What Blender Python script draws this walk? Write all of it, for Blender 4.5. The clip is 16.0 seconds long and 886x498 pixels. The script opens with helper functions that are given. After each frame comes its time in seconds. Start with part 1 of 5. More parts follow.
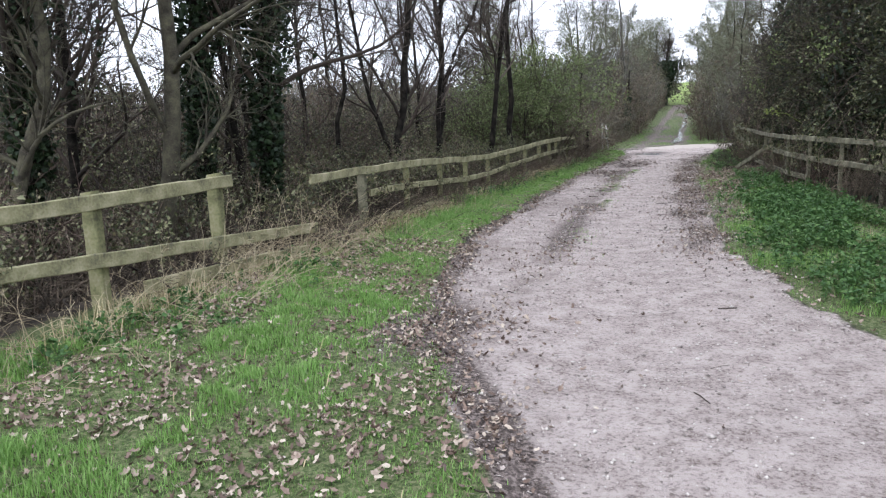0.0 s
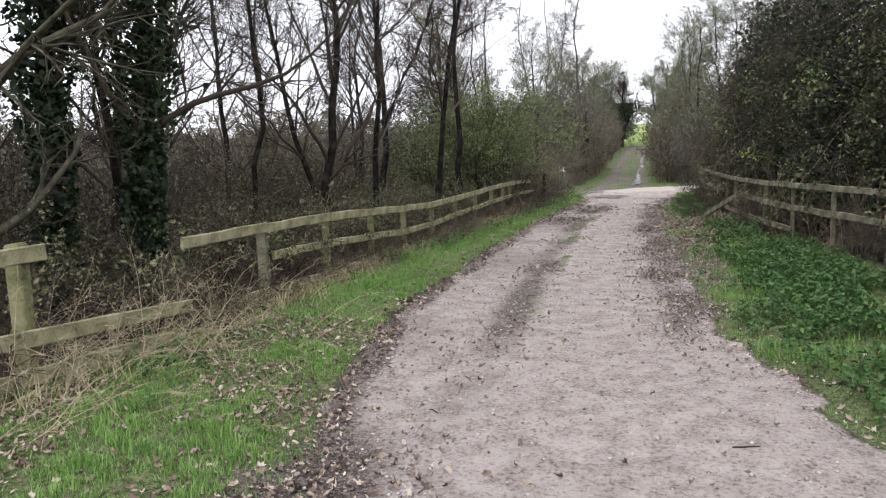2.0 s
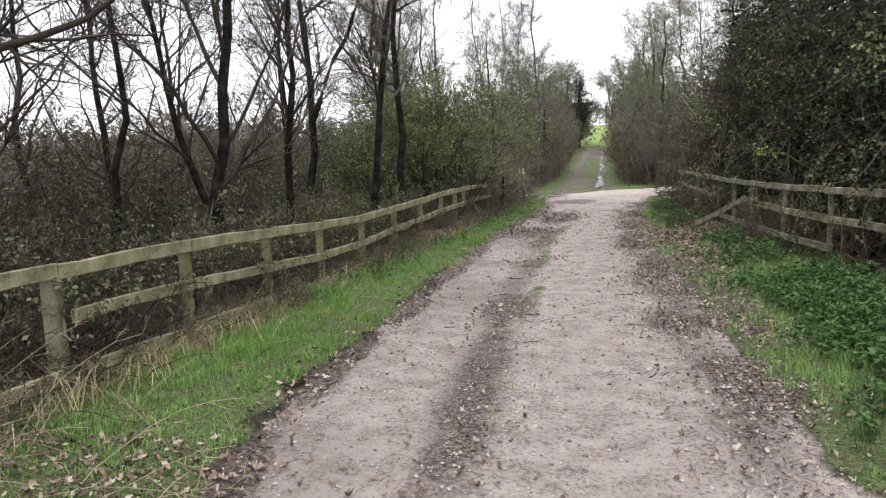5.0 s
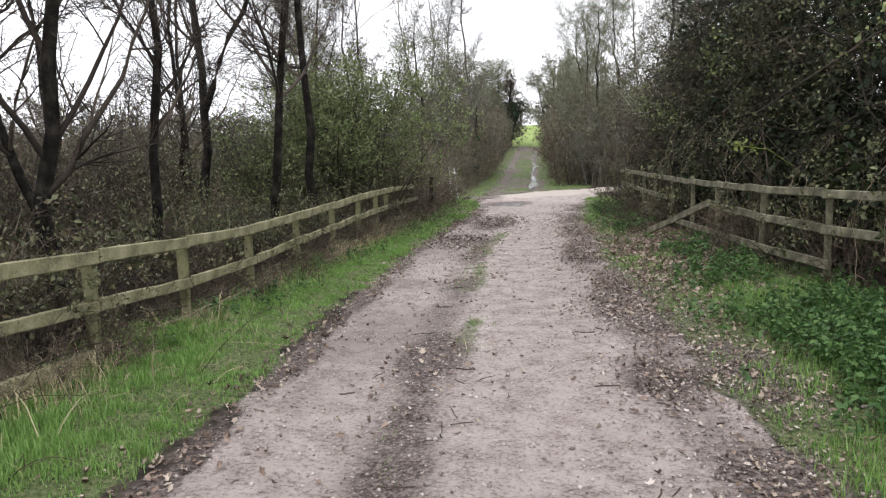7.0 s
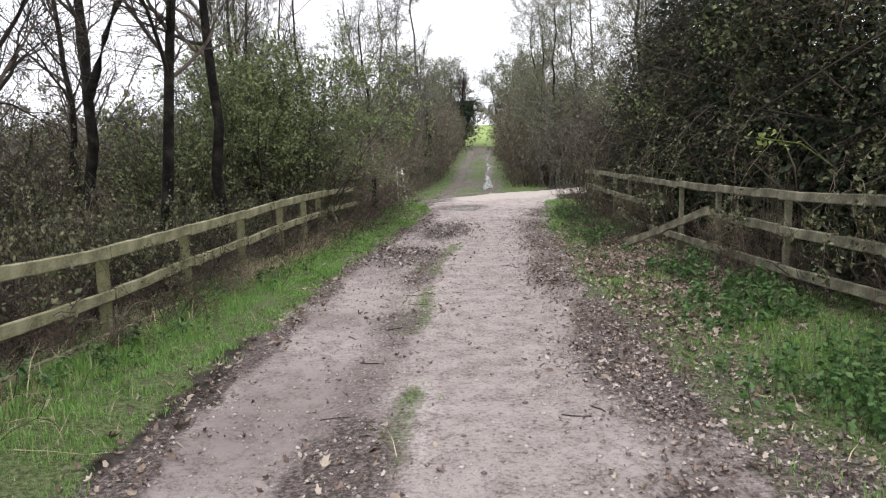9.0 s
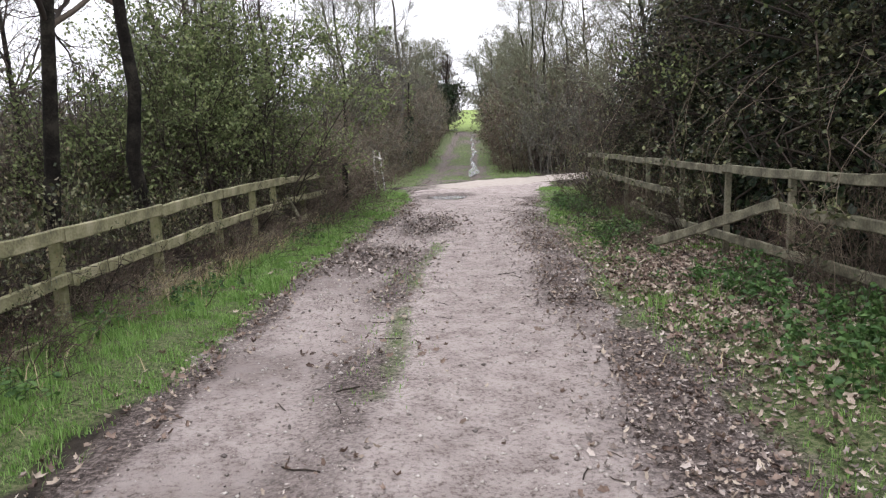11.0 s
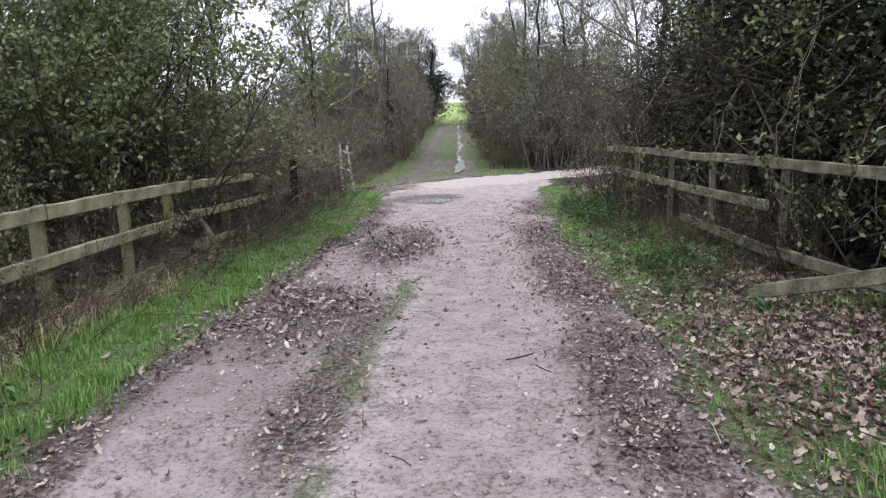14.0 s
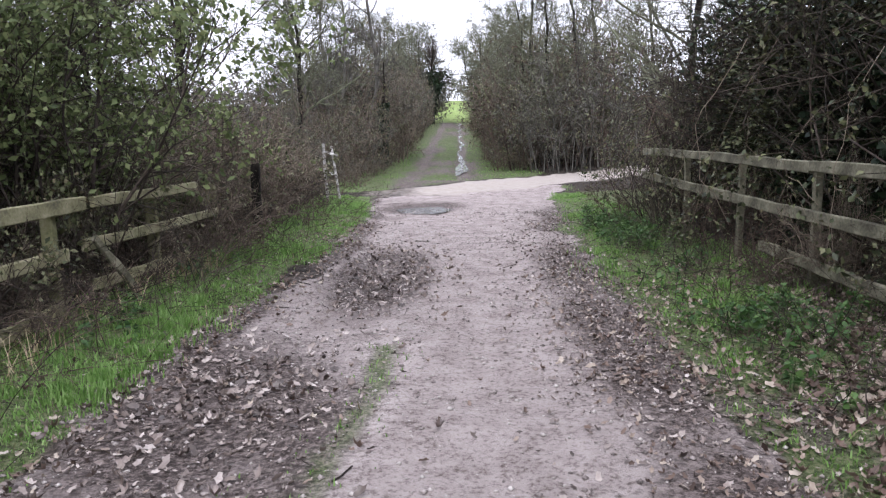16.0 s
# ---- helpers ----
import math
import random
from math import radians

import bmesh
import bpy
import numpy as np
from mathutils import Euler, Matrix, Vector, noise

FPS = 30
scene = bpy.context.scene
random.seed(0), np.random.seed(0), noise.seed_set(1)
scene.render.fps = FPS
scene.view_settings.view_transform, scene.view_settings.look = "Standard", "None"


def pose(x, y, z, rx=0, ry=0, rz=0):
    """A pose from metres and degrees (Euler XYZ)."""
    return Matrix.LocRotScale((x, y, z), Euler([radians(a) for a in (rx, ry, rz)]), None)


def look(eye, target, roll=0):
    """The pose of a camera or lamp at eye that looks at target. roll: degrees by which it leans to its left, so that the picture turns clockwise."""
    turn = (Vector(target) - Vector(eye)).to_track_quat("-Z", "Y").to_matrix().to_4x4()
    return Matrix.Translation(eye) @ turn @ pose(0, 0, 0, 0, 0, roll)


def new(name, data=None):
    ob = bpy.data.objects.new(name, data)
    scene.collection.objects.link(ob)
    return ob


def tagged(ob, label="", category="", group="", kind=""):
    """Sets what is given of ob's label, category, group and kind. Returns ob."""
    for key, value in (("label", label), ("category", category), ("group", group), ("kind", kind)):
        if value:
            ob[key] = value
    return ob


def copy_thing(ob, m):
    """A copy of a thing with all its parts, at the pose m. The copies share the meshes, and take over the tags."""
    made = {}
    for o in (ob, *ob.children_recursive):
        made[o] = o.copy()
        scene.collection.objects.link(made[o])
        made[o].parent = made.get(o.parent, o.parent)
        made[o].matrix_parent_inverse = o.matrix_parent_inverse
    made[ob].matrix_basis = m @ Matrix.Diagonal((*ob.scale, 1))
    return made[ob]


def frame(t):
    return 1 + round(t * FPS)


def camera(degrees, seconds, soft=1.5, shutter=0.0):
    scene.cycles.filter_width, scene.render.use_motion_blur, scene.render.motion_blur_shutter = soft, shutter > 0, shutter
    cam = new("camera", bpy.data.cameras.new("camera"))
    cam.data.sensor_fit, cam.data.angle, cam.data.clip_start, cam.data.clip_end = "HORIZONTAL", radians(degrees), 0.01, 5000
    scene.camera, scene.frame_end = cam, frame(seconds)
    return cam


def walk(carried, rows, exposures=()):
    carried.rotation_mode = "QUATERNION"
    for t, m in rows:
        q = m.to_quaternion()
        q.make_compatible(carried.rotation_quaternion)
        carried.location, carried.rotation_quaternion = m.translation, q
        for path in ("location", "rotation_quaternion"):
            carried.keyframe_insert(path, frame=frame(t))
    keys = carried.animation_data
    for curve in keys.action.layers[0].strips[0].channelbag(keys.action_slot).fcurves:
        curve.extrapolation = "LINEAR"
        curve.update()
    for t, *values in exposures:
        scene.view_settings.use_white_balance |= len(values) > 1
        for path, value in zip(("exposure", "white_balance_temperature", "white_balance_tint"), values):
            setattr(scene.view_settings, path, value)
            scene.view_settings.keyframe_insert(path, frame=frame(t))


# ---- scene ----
cam = camera(64.0, 16.0, 1.2)
PATH = [
    (0, (0.298, 1.691, 1.667), (-0.299, 3.564, 1.302), -1.6),
    (0.5, (0.287, 2.215, 1.657), (-0.284, 4.113, 1.388), -1.5),
    (1, (0.281, 2.742, 1.676), (-0.266, 4.648, 1.419), -1.5),
    (1.5, (0.203, 3.246, 1.696), (-0.314, 5.161, 1.439), -1.5),
    (2, (0.125, 3.777, 1.703), (-0.368, 5.698, 1.445), -1.5),
    (2.5, (0.062, 4.279, 1.705), (-0.417, 6.204, 1.445), -1.5),
    (3, (0.035, 4.824, 1.727), (-0.433, 6.752, 1.468), -1.6),
    (3.5, (-0.015, 5.375, 1.697), (-0.466, 7.307, 1.443), -1.6),
    (3.7, (-0.043, 5.61, 1.701), (-0.486, 7.544, 1.448), -1.7),
    (5.8, (-0.397, 7.667, 1.615), (-0.717, 9.624, 1.359), -1.7),
    (6, (-0.402, 7.891, 1.612), (-0.706, 9.851, 1.356), -1.7),
    (6.5, (-0.411, 8.48, 1.579), (-0.658, 10.448, 1.32), -1.8),
    (7, (-0.423, 9.019, 1.583), (-0.611, 10.993, 1.323), -1.7),
    (7.5, (-0.372, 9.578, 1.586), (-0.508, 11.556, 1.325), -1.7),
    (8, (-0.356, 10.143, 1.578), (-0.453, 12.124, 1.314), -1.6),
    (8.5, (-0.376, 10.668, 1.544), (-0.447, 12.649, 1.279), -1.6),
    (9, (-0.418, 11.212, 1.538), (-0.476, 13.194, 1.275), -1.6),
    (9.2, (-0.431, 11.432, 1.538), (-0.484, 13.414, 1.276), -1.6),
    (11.3, (-0.437, 13.704, 1.434), (-0.448, 15.681, 1.129), -1.7),
    (11.5, (-0.428, 13.916, 1.437), (-0.437, 15.893, 1.133), -1.7),
    (12, (-0.404, 14.483, 1.414), (-0.405, 16.46, 1.108), -1.7),
    (12.5, (-0.363, 15.038, 1.4), (-0.357, 17.014, 1.091), -1.7),
    (13, (-0.313, 15.593, 1.372), (-0.301, 17.568, 1.059), -1.7),
    (13.5, (-0.322, 16.151, 1.384), (-0.303, 18.125, 1.066), -1.6),
    (14, (-0.323, 16.721, 1.37), (-0.299, 18.695, 1.049), -1.6),
    (14.5, (-0.307, 17.258, 1.356), (-0.278, 19.231, 1.035), -1.6),
    (15, (-0.262, 17.791, 1.352), (-0.226, 19.764, 1.027), -1.5),
    (15.5, (-0.253, 18.346, 1.338), (-0.219, 20.319, 1.014), -1.3),
    (16, (-0.248, 18.879, 1.368), (-0.226, 20.852, 1.044), -1.4),
]
walk(cam, [(t, look(eye, target, roll)) for t, eye, target, roll in PATH],
     exposures=[(0, 0.80, 5950, 12), (1, 0.66, 6100, 13), (3, 0.71, 6550, 12), (7, 0.75, 6500, 12), (9.2, 0.77, 6450, 13), (11.3, 0.77, 6400, 15), (12.5, 0.80, 6150, 17), (13.2, 0.80, 6000, 18), (16, 0.84, 6000, 18)])

# ---- world, sun, exposure ----
world = bpy.data.worlds.new("overcast_sky")
scene.world = world
world.use_nodes = True
wn, wl = world.node_tree.nodes, world.node_tree.links
sky = wn.new("ShaderNodeTexSky")
sky.sky_type, sky.sun_disc = "NISHITA", False
sky.sun_elevation, sky.sun_rotation = radians(48), radians(150)
sky.air_density, sky.dust_density = 1.0, 6.0
grey = wn.new("ShaderNodeHueSaturation")
grey.inputs["Saturation"].default_value = 0.15
grey.inputs["Value"].default_value = 0.10
cloud = wn.new("ShaderNodeMix")
cloud.data_type = "RGBA"
cloud.inputs[0].default_value = 0.75
cloud.inputs["B"].default_value = (1.30, 1.34, 1.40, 1)
wl.new(sky.outputs[0], grey.inputs["Color"])
wl.new(grey.outputs[0], cloud.inputs["A"])
wl.new(cloud.outputs["Result"], wn["Background"].inputs[0])
wn["Background"].inputs[1].default_value = 1.0
sun = new("sun", bpy.data.lights.new("sun", "SUN"))
sun.data.energy, sun.data.angle, sun.data.color = 1.0, radians(25), (1.0, 0.96, 0.9)
sun.matrix_world = look((0, 0, 30), (6, 22, 0))

rng = np.random.default_rng(7)


# ---- materials ----
def shader(name, colours, rough=0.8, size=6.0, bump=0.2, island=0.0, fine=60.0, spec=0.3, gain=1.0, through_light=0.0):
    """Noise between colours at two scales, with relief; island: variation from piece to piece."""
    m = bpy.data.materials.new(name)
    m.use_nodes = True
    n, l = m.node_tree.nodes, m.node_tree.links
    b = n["Principled BSDF"]
    b.inputs["Roughness"].default_value = rough
    b.inputs["Specular IOR Level"].default_value = spec
    tc = n.new("ShaderNodeTexCoord")
    no = n.new("ShaderNodeTexNoise")
    no.inputs["Scale"].default_value, no.inputs["Detail"].default_value = size, 6
    l.new(tc.outputs["Object"], no.inputs["Vector"])
    fi = n.new("ShaderNodeTexNoise")
    fi.inputs["Scale"].default_value, fi.inputs["Detail"].default_value = fine, 3
    l.new(tc.outputs["Object"], fi.inputs["Vector"])
    add = n.new("ShaderNodeMath")
    add.operation = "MULTIPLY_ADD"
    add.inputs[1].default_value, add.inputs[2].default_value = 0.4, -0.2
    l.new(fi.outputs[0], add.inputs[0])
    tot = n.new("ShaderNodeMath")
    l.new(add.outputs[0], tot.inputs[0])
    if island:
        geo = n.new("ShaderNodeNewGeometry")
        mixi = n.new("ShaderNodeMix")
        mixi.inputs[0].default_value = island
        l.new(no.outputs[0], mixi.inputs["A"])
        l.new(geo.outputs["Random Per Island"], mixi.inputs["B"])
        l.new(mixi.outputs["Result"], tot.inputs[1])
    else:
        l.new(no.outputs[0], tot.inputs[1])
    ramp = n.new("ShaderNodeValToRGB")
    el = ramp.color_ramp.elements
    lo, hi = (0.05, 0.95) if island > 0.5 else (0.3, 0.7)
    for k, c in enumerate(colours):
        p = lo + (hi - lo) * k / max(1, len(colours) - 1)
        e = el[k] if k < 2 else el.new(p)
        e.position, e.color = p, (*[v * gain for v in c], 1)
    l.new(tot.outputs[0], ramp.inputs[0])
    l.new(ramp.outputs[0], b.inputs["Base Color"])
    if through_light:
        tl, ms = n.new("ShaderNodeBsdfTranslucent"), n.new("ShaderNodeMixShader")
        ms.inputs[0].default_value = through_light
        l.new(ramp.outputs[0], tl.inputs["Color"])
        l.new(b.outputs[0], ms.inputs[1])
        l.new(tl.outputs[0], ms.inputs[2])
        l.new(ms.outputs[0], n["Material Output"].inputs["Surface"])
    if bump:
        bu = n.new("ShaderNodeBump")
        bu.inputs["Strength"].default_value, bu.inputs["Distance"].default_value = bump, 0.02
        l.new(tot.outputs[0], bu.inputs["Height"])
        l.new(bu.outputs[0], b.inputs["Normal"])
    return m


M = dict(
    rail=shader("weathered_rail_wood", [(0.10, 0.09, 0.06), (0.24, 0.23, 0.13), (0.36, 0.33, 0.22)], 0.85, 5, 0.5, 0, 45),
    greyrail=shader("grey_weathered_wood", [(0.055, 0.05, 0.036), (0.15, 0.142, 0.098), (0.28, 0.265, 0.19)], 0.85, 5, 0.5, 0, 45),
    post=shader("mossy_post_wood", [(0.07, 0.07, 0.04), (0.18, 0.18, 0.09), (0.26, 0.24, 0.16)], 0.9, 6, 0.5, 0, 40),
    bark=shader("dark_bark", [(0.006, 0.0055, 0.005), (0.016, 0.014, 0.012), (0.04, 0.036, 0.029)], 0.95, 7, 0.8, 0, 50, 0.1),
    lichen=shader("lichened_bark", [(0.025, 0.022, 0.016), (0.06, 0.055, 0.038), (0.10, 0.095, 0.06)], 0.95, 7, 0.8, 0, 50),
    greybark=shader("grey_bark", [(0.045, 0.042, 0.036), (0.09, 0.085, 0.072), (0.15, 0.142, 0.125)], 0.95, 4, 0.3, 0.3, 30),
    twig=shader("brown_twigs", [(0.018, 0.014, 0.011), (0.045, 0.035, 0.028), (0.135, 0.108, 0.086)], 0.9, 3, 0.0, 0.6, 30),
    redtwig=shader("reddish_twigs", [(0.03, 0.02, 0.017), (0.08, 0.056, 0.045), (0.19, 0.14, 0.112)], 0.9, 3, 0.0, 0.6, 30),
    tantwig=shader("tan_twigs", [(0.06, 0.047, 0.036), (0.15, 0.118, 0.09), (0.30, 0.25, 0.19)], 0.9, 3, 0.0, 0.6, 30),
    paletwig=shader("pale_dead_stems", [(0.20, 0.16, 0.11), (0.36, 0.30, 0.20), (0.50, 0.44, 0.31)], 0.9, 3, 0.0, 0.6, 30),
    # ivy on trunks; also the hedge's inner leaves, dark in place of shade
    ivy=shader("ivy_and_inner_shade_leaves", [(0.007, 0.015, 0.007), (0.015, 0.030, 0.012), (0.034, 0.055, 0.021)], 0.5, 2, 0.0, 0.75, 20, 0.25),
    bramble=shader("bramble_leaves", [(0.014, 0.020, 0.008), (0.042, 0.052, 0.020), (0.09, 0.10, 0.045), (0.19, 0.19, 0.105), (0.14, 0.09, 0.05)], 0.48, 1.5, 0.0, 0.7, 20, 0.3),
    hedge=shader("hedge_leaves", [(0.010, 0.014, 0.007), (0.028, 0.036, 0.016), (0.065, 0.078, 0.035), (0.165, 0.175, 0.085), (0.12, 0.09, 0.055)], 0.48, 0.8, 0.0, 0.65, 20, 0.3),
    young=shader("young_leaves", [(0.05, 0.072, 0.026), (0.14, 0.18, 0.07), (0.29, 0.33, 0.15)], 0.6, 1.5, 0.0, 0.7, 20, through_light=0.3),
    spring=shader("bright_young_leaves", [(0.16, 0.21, 0.05), (0.28, 0.33, 0.10)], 0.6, 1.5, 0.0, 0.7, 20, through_light=0.3),
    budding=shader("budding_crown", [(0.065, 0.066, 0.044), (0.125, 0.13, 0.082), (0.21, 0.22, 0.145)], 0.8, 1.5, 0.0, 0.7, 20),
    grass=shader("grass_blades", [(0.085, 0.17, 0.04), (0.185, 0.335, 0.08), (0.33, 0.47, 0.18)], 0.55, 1.1, 0.0, 0.55, 9, 0.35, through_light=0.4),
    straw=shader("dead_grass", [(0.24, 0.19, 0.11), (0.40, 0.33, 0.20), (0.53, 0.46, 0.31)], 0.85, 3, 0.0, 0.7, 20),
    litter=shader("dead_oak_leaves", [(0.055, 0.036, 0.028), (0.12, 0.08, 0.062), (0.21, 0.15, 0.12), (0.31, 0.25, 0.20), (0.46, 0.40, 0.33)], 0.6, 2, 0.1, 0.85, 60, 0.4),
    wetlitter=shader("wet_dark_leaves", [(0.05, 0.037, 0.032), (0.13, 0.10, 0.085), (0.26, 0.21, 0.185), (0.52, 0.46, 0.42)], 0.38, 2, 0.1, 0.85, 60, 0.5),
    nettle=shader("nettle_leaves", [(0.03, 0.075, 0.022), (0.06, 0.13, 0.036), (0.12, 0.205, 0.06)], 0.55, 2, 0.0, 0.7, 20, 0.35, through_light=0.25),
    stone=shader("pebbles", [(0.10, 0.085, 0.08), (0.30, 0.26, 0.245), (0.44, 0.40, 0.375), (0.55, 0.51, 0.485)], 0.85, 8, 0.2, 0.8, 90),
    blossom=shader("white_blossom", [(0.42, 0.42, 0.39), (0.62, 0.61, 0.57), (0.78, 0.77, 0.73)], 0.8, 2, 0.0, 0.7, 20),
    white=shader("flaking_white_paint", [(0.10, 0.095, 0.085), (0.30, 0.29, 0.27), (0.60, 0.59, 0.57)], 0.8, 9, 0.4, 0, 60),
    farwood=shader("far_wood_crowns", [(0.10, 0.095, 0.08), (0.16, 0.15, 0.125), (0.21, 0.20, 0.165)], 0.95, 0.4, 0.0, 0.6, 6),
)
water = bpy.data.materials.new("puddle_water")
water.use_nodes = True
wb = water.node_tree.nodes["Principled BSDF"]
wb.inputs["Base Color"].default_value = (0.05, 0.045, 0.04, 1)
wb.inputs["Roughness"].default_value = 0.12
wt = water.node_tree
ripple, lift = wt.nodes.new("ShaderNodeTexNoise"), wt.nodes.new("ShaderNodeBump")
ripple.inputs["Scale"].default_value, lift.inputs["Strength"].default_value, lift.inputs["Distance"].default_value = 11.0, 1.0, 0.035
wt.links.new(wt.nodes.new("ShaderNodeTexCoord").outputs["Object"], ripple.inputs["Vector"])
wt.links.new(ripple.outputs[0], lift.inputs["Height"])
wt.links.new(lift.outputs[0], wb.inputs["Normal"])
wb.inputs["Specular IOR Level"].default_value = 1.0


def ground_material():
    m = bpy.data.materials.new("earth_lane_and_verge")
    m.use_nodes = True
    n, l = m.node_tree.nodes, m.node_tree.links
    b = n["Principled BSDF"]
    b.inputs["Specular IOR Level"].default_value = 0.25
    tc = n.new("ShaderNodeTexCoord")

    def noise_at(scale, detail=5, rough=0.6):
        k = n.new("ShaderNodeTexNoise")
        k.inputs["Scale"].default_value, k.inputs["Detail"].default_value, k.inputs["Roughness"].default_value = scale, detail, rough
        l.new(tc.outputs["Object"], k.inputs["Vector"])
        return k.outputs[0]

    def ramp(src, *stops):
        k = n.new("ShaderNodeValToRGB")
        for j, (p, c) in enumerate(stops):
            e = k.color_ramp.elements[j] if j < 2 else k.color_ramp.elements.new(p)
            e.position, e.color = p, (*c, 1)
        l.new(src, k.inputs[0])
        return k.outputs[0]

    def mix(fac, a, c):
        k = n.new("ShaderNodeMix")
        k.data_type = "RGBA"
        l.new(fac, k.inputs[0])
        l.new(a, k.inputs["A"])
        l.new(c, k.inputs["B"])
        return k.outputs["Result"]

    def edge(name, grain, width=0.5):
        """An attribute made ragged by noise."""
        a = n.new("ShaderNodeAttribute")
        a.attribute_name = name
        s = n.new("ShaderNodeMath")
        s.operation = "MULTIPLY_ADD"
        s.inputs[1].default_value, s.inputs[2].default_value = width, -width / 2
        l.new(grain, s.inputs[0])
        t = n.new("ShaderNodeMath")
        l.new(a.outputs["Fac"], t.inputs[0])
        l.new(s.outputs[0], t.inputs[1])
        r = n.new("ShaderNodeMapRange")
        r.inputs[1].default_value, r.inputs[2].default_value = 0.35, 0.65
        l.new(t.outputs[0], r.inputs[0])
        return r.outputs[0]

    big, mid, fine, grit = noise_at(0.7), noise_at(4.0, 9, 0.7), noise_at(34, 6, 0.8), noise_at(130, 3, 0.8)
    vor = n.new("ShaderNodeTexVoronoi")
    vor.inputs["Scale"].default_value = 55
    l.new(tc.outputs["Object"], vor.inputs["Vector"])
    sand = ramp(fine, (0.40, (0.10, 0.077, 0.072)), (0.48, (0.32, 0.272, 0.258)), (0.60, (0.58, 0.515, 0.49)))
    dust = ramp(mid, (0.41, (0.15, 0.118, 0.108)), (0.49, (0.35, 0.30, 0.282)), (0.58, (0.55, 0.485, 0.465)))
    half = n.new("ShaderNodeValue")
    half.outputs[0].default_value = 0.35
    lane_col = mix(half.outputs[0], sand, dust)
    speck = ramp(vor.outputs["Distance"], (0.10, (1, 1, 1)), (0.22, (0, 0, 0)))
    worn = ramp(grit, (0.52, (0, 0, 0)), (0.62, (0.6, 0.6, 0.6)))
    pale = n.new("ShaderNodeRGB")
    pale.outputs[0].default_value = (0.60, 0.55, 0.52, 1)
    both = n.new("ShaderNodeMath")
    both.operation = "MULTIPLY"
    l.new(speck, both.inputs[0])
    l.new(worn, both.inputs[1])
    lane_col = mix(both.outputs[0], lane_col, pale.outputs[0])
    mud_col = ramp(fine, (0.42, (0.035, 0.026, 0.023)), (0.5, (0.105, 0.082, 0.074)), (0.60, (0.26, 0.215, 0.20)))
    soil = ramp(fine, (0.42, (0.04, 0.058, 0.02)), (0.5, (0.09, 0.125, 0.045)), (0.59, (0.18, 0.18, 0.10)))
    field = ramp(big, (0.3, (0.16, 0.23, 0.06)), (0.7, (0.25, 0.32, 0.10)))
    brown = ramp(mid, (0.42, (0.018, 0.014, 0.011)), (0.58, (0.065, 0.052, 0.04)))
    pale_track = ramp(mid, (0.3, (0.35, 0.305, 0.27)), (0.7, (0.47, 0.42, 0.38)))
    col = mix(edge("grass", mid, 0.6), brown, soil)
    col = mix(edge("field", mid, 0.2), col, field)
    col = mix(edge("lane", mid, 0.5), col, lane_col)
    col = mix(edge("rough", fine, 1.3), col, mud_col)
    col = mix(edge("mud", mid, 0.9), col, mud_col)
    col = mix(edge("pale", mid, 0.4), col, pale_track)
    l.new(col, b.inputs["Base Color"])
    wet = n.new("ShaderNodeAttribute")
    wet.attribute_name = "mud"
    rr = n.new("ShaderNodeMapRange")
    rr.inputs[3].default_value, rr.inputs[4].default_value = 0.95, 0.62
    l.new(wet.outputs["Fac"], rr.inputs[0])
    l.new(rr.outputs[0], b.inputs["Roughness"])
    hsum = n.new("ShaderNodeMath")
    l.new(fine, hsum.inputs[0])
    l.new(grit, hsum.inputs[1])
    bu = n.new("ShaderNodeBump")
    bu.inputs["Strength"].default_value, bu.inputs["Distance"].default_value = 0.65, 0.02
    l.new(hsum.outputs[0], bu.inputs["Height"])
    l.new(bu.outputs[0], b.inputs["Normal"])
    return m


# ---- mesh helpers ----
class Soup:
    """Gathers triangles from arrays into one mesh."""

    def __init__(self):
        self.v, self.f, self.n = [], [], 0

    def add(self, v, f):
        v, f = np.asarray(v, np.float32).reshape(-1, 3), np.asarray(f, np.int64).reshape(-1, 3)
        self.v.append(v)
        self.f.append(f + self.n)
        self.n += len(v)

    def mesh(self, name, material):
        v, f = np.concatenate(self.v), np.concatenate(self.f).astype(np.int32)
        me = bpy.data.meshes.new(name)
        me.vertices.add(len(v))
        me.vertices.foreach_set("co", v.ravel())
        me.loops.add(f.size)
        me.loops.foreach_set("vertex_index", f.ravel())
        me.polygons.add(len(f))
        me.polygons.foreach_set("loop_start", np.arange(0, f.size, 3, dtype=np.int32))
        me.update(calc_edges=True)
        me.materials.append(material)
        return me


def smooth(me):
    me.polygons.foreach_set("use_smooth", np.ones(len(me.polygons), bool))
    return me


def soup_part(name, soup, material, parent, label=""):
    ob = new(name, soup.mesh(name, material))
    ob.parent = parent
    return tagged(ob, label)


def thing(name, x, y, z, label, category, group="", kind=""):
    """An Empty at a thing's base."""
    ob = new(name)
    ob.location = (x, y, z)
    ob.empty_display_size = 0.2
    return tagged(ob, label, category, group, kind)


def part(name, bm, material, parent, label=""):
    me = bpy.data.meshes.new(name)
    bm.to_mesh(me)
    bm.free()
    me.materials.append(material)
    ob = new(name, me)
    ob.parent = parent
    return tagged(ob, label)


def unit(a):
    return a / np.maximum(np.linalg.norm(a, axis=-1, keepdims=True), 1e-9)


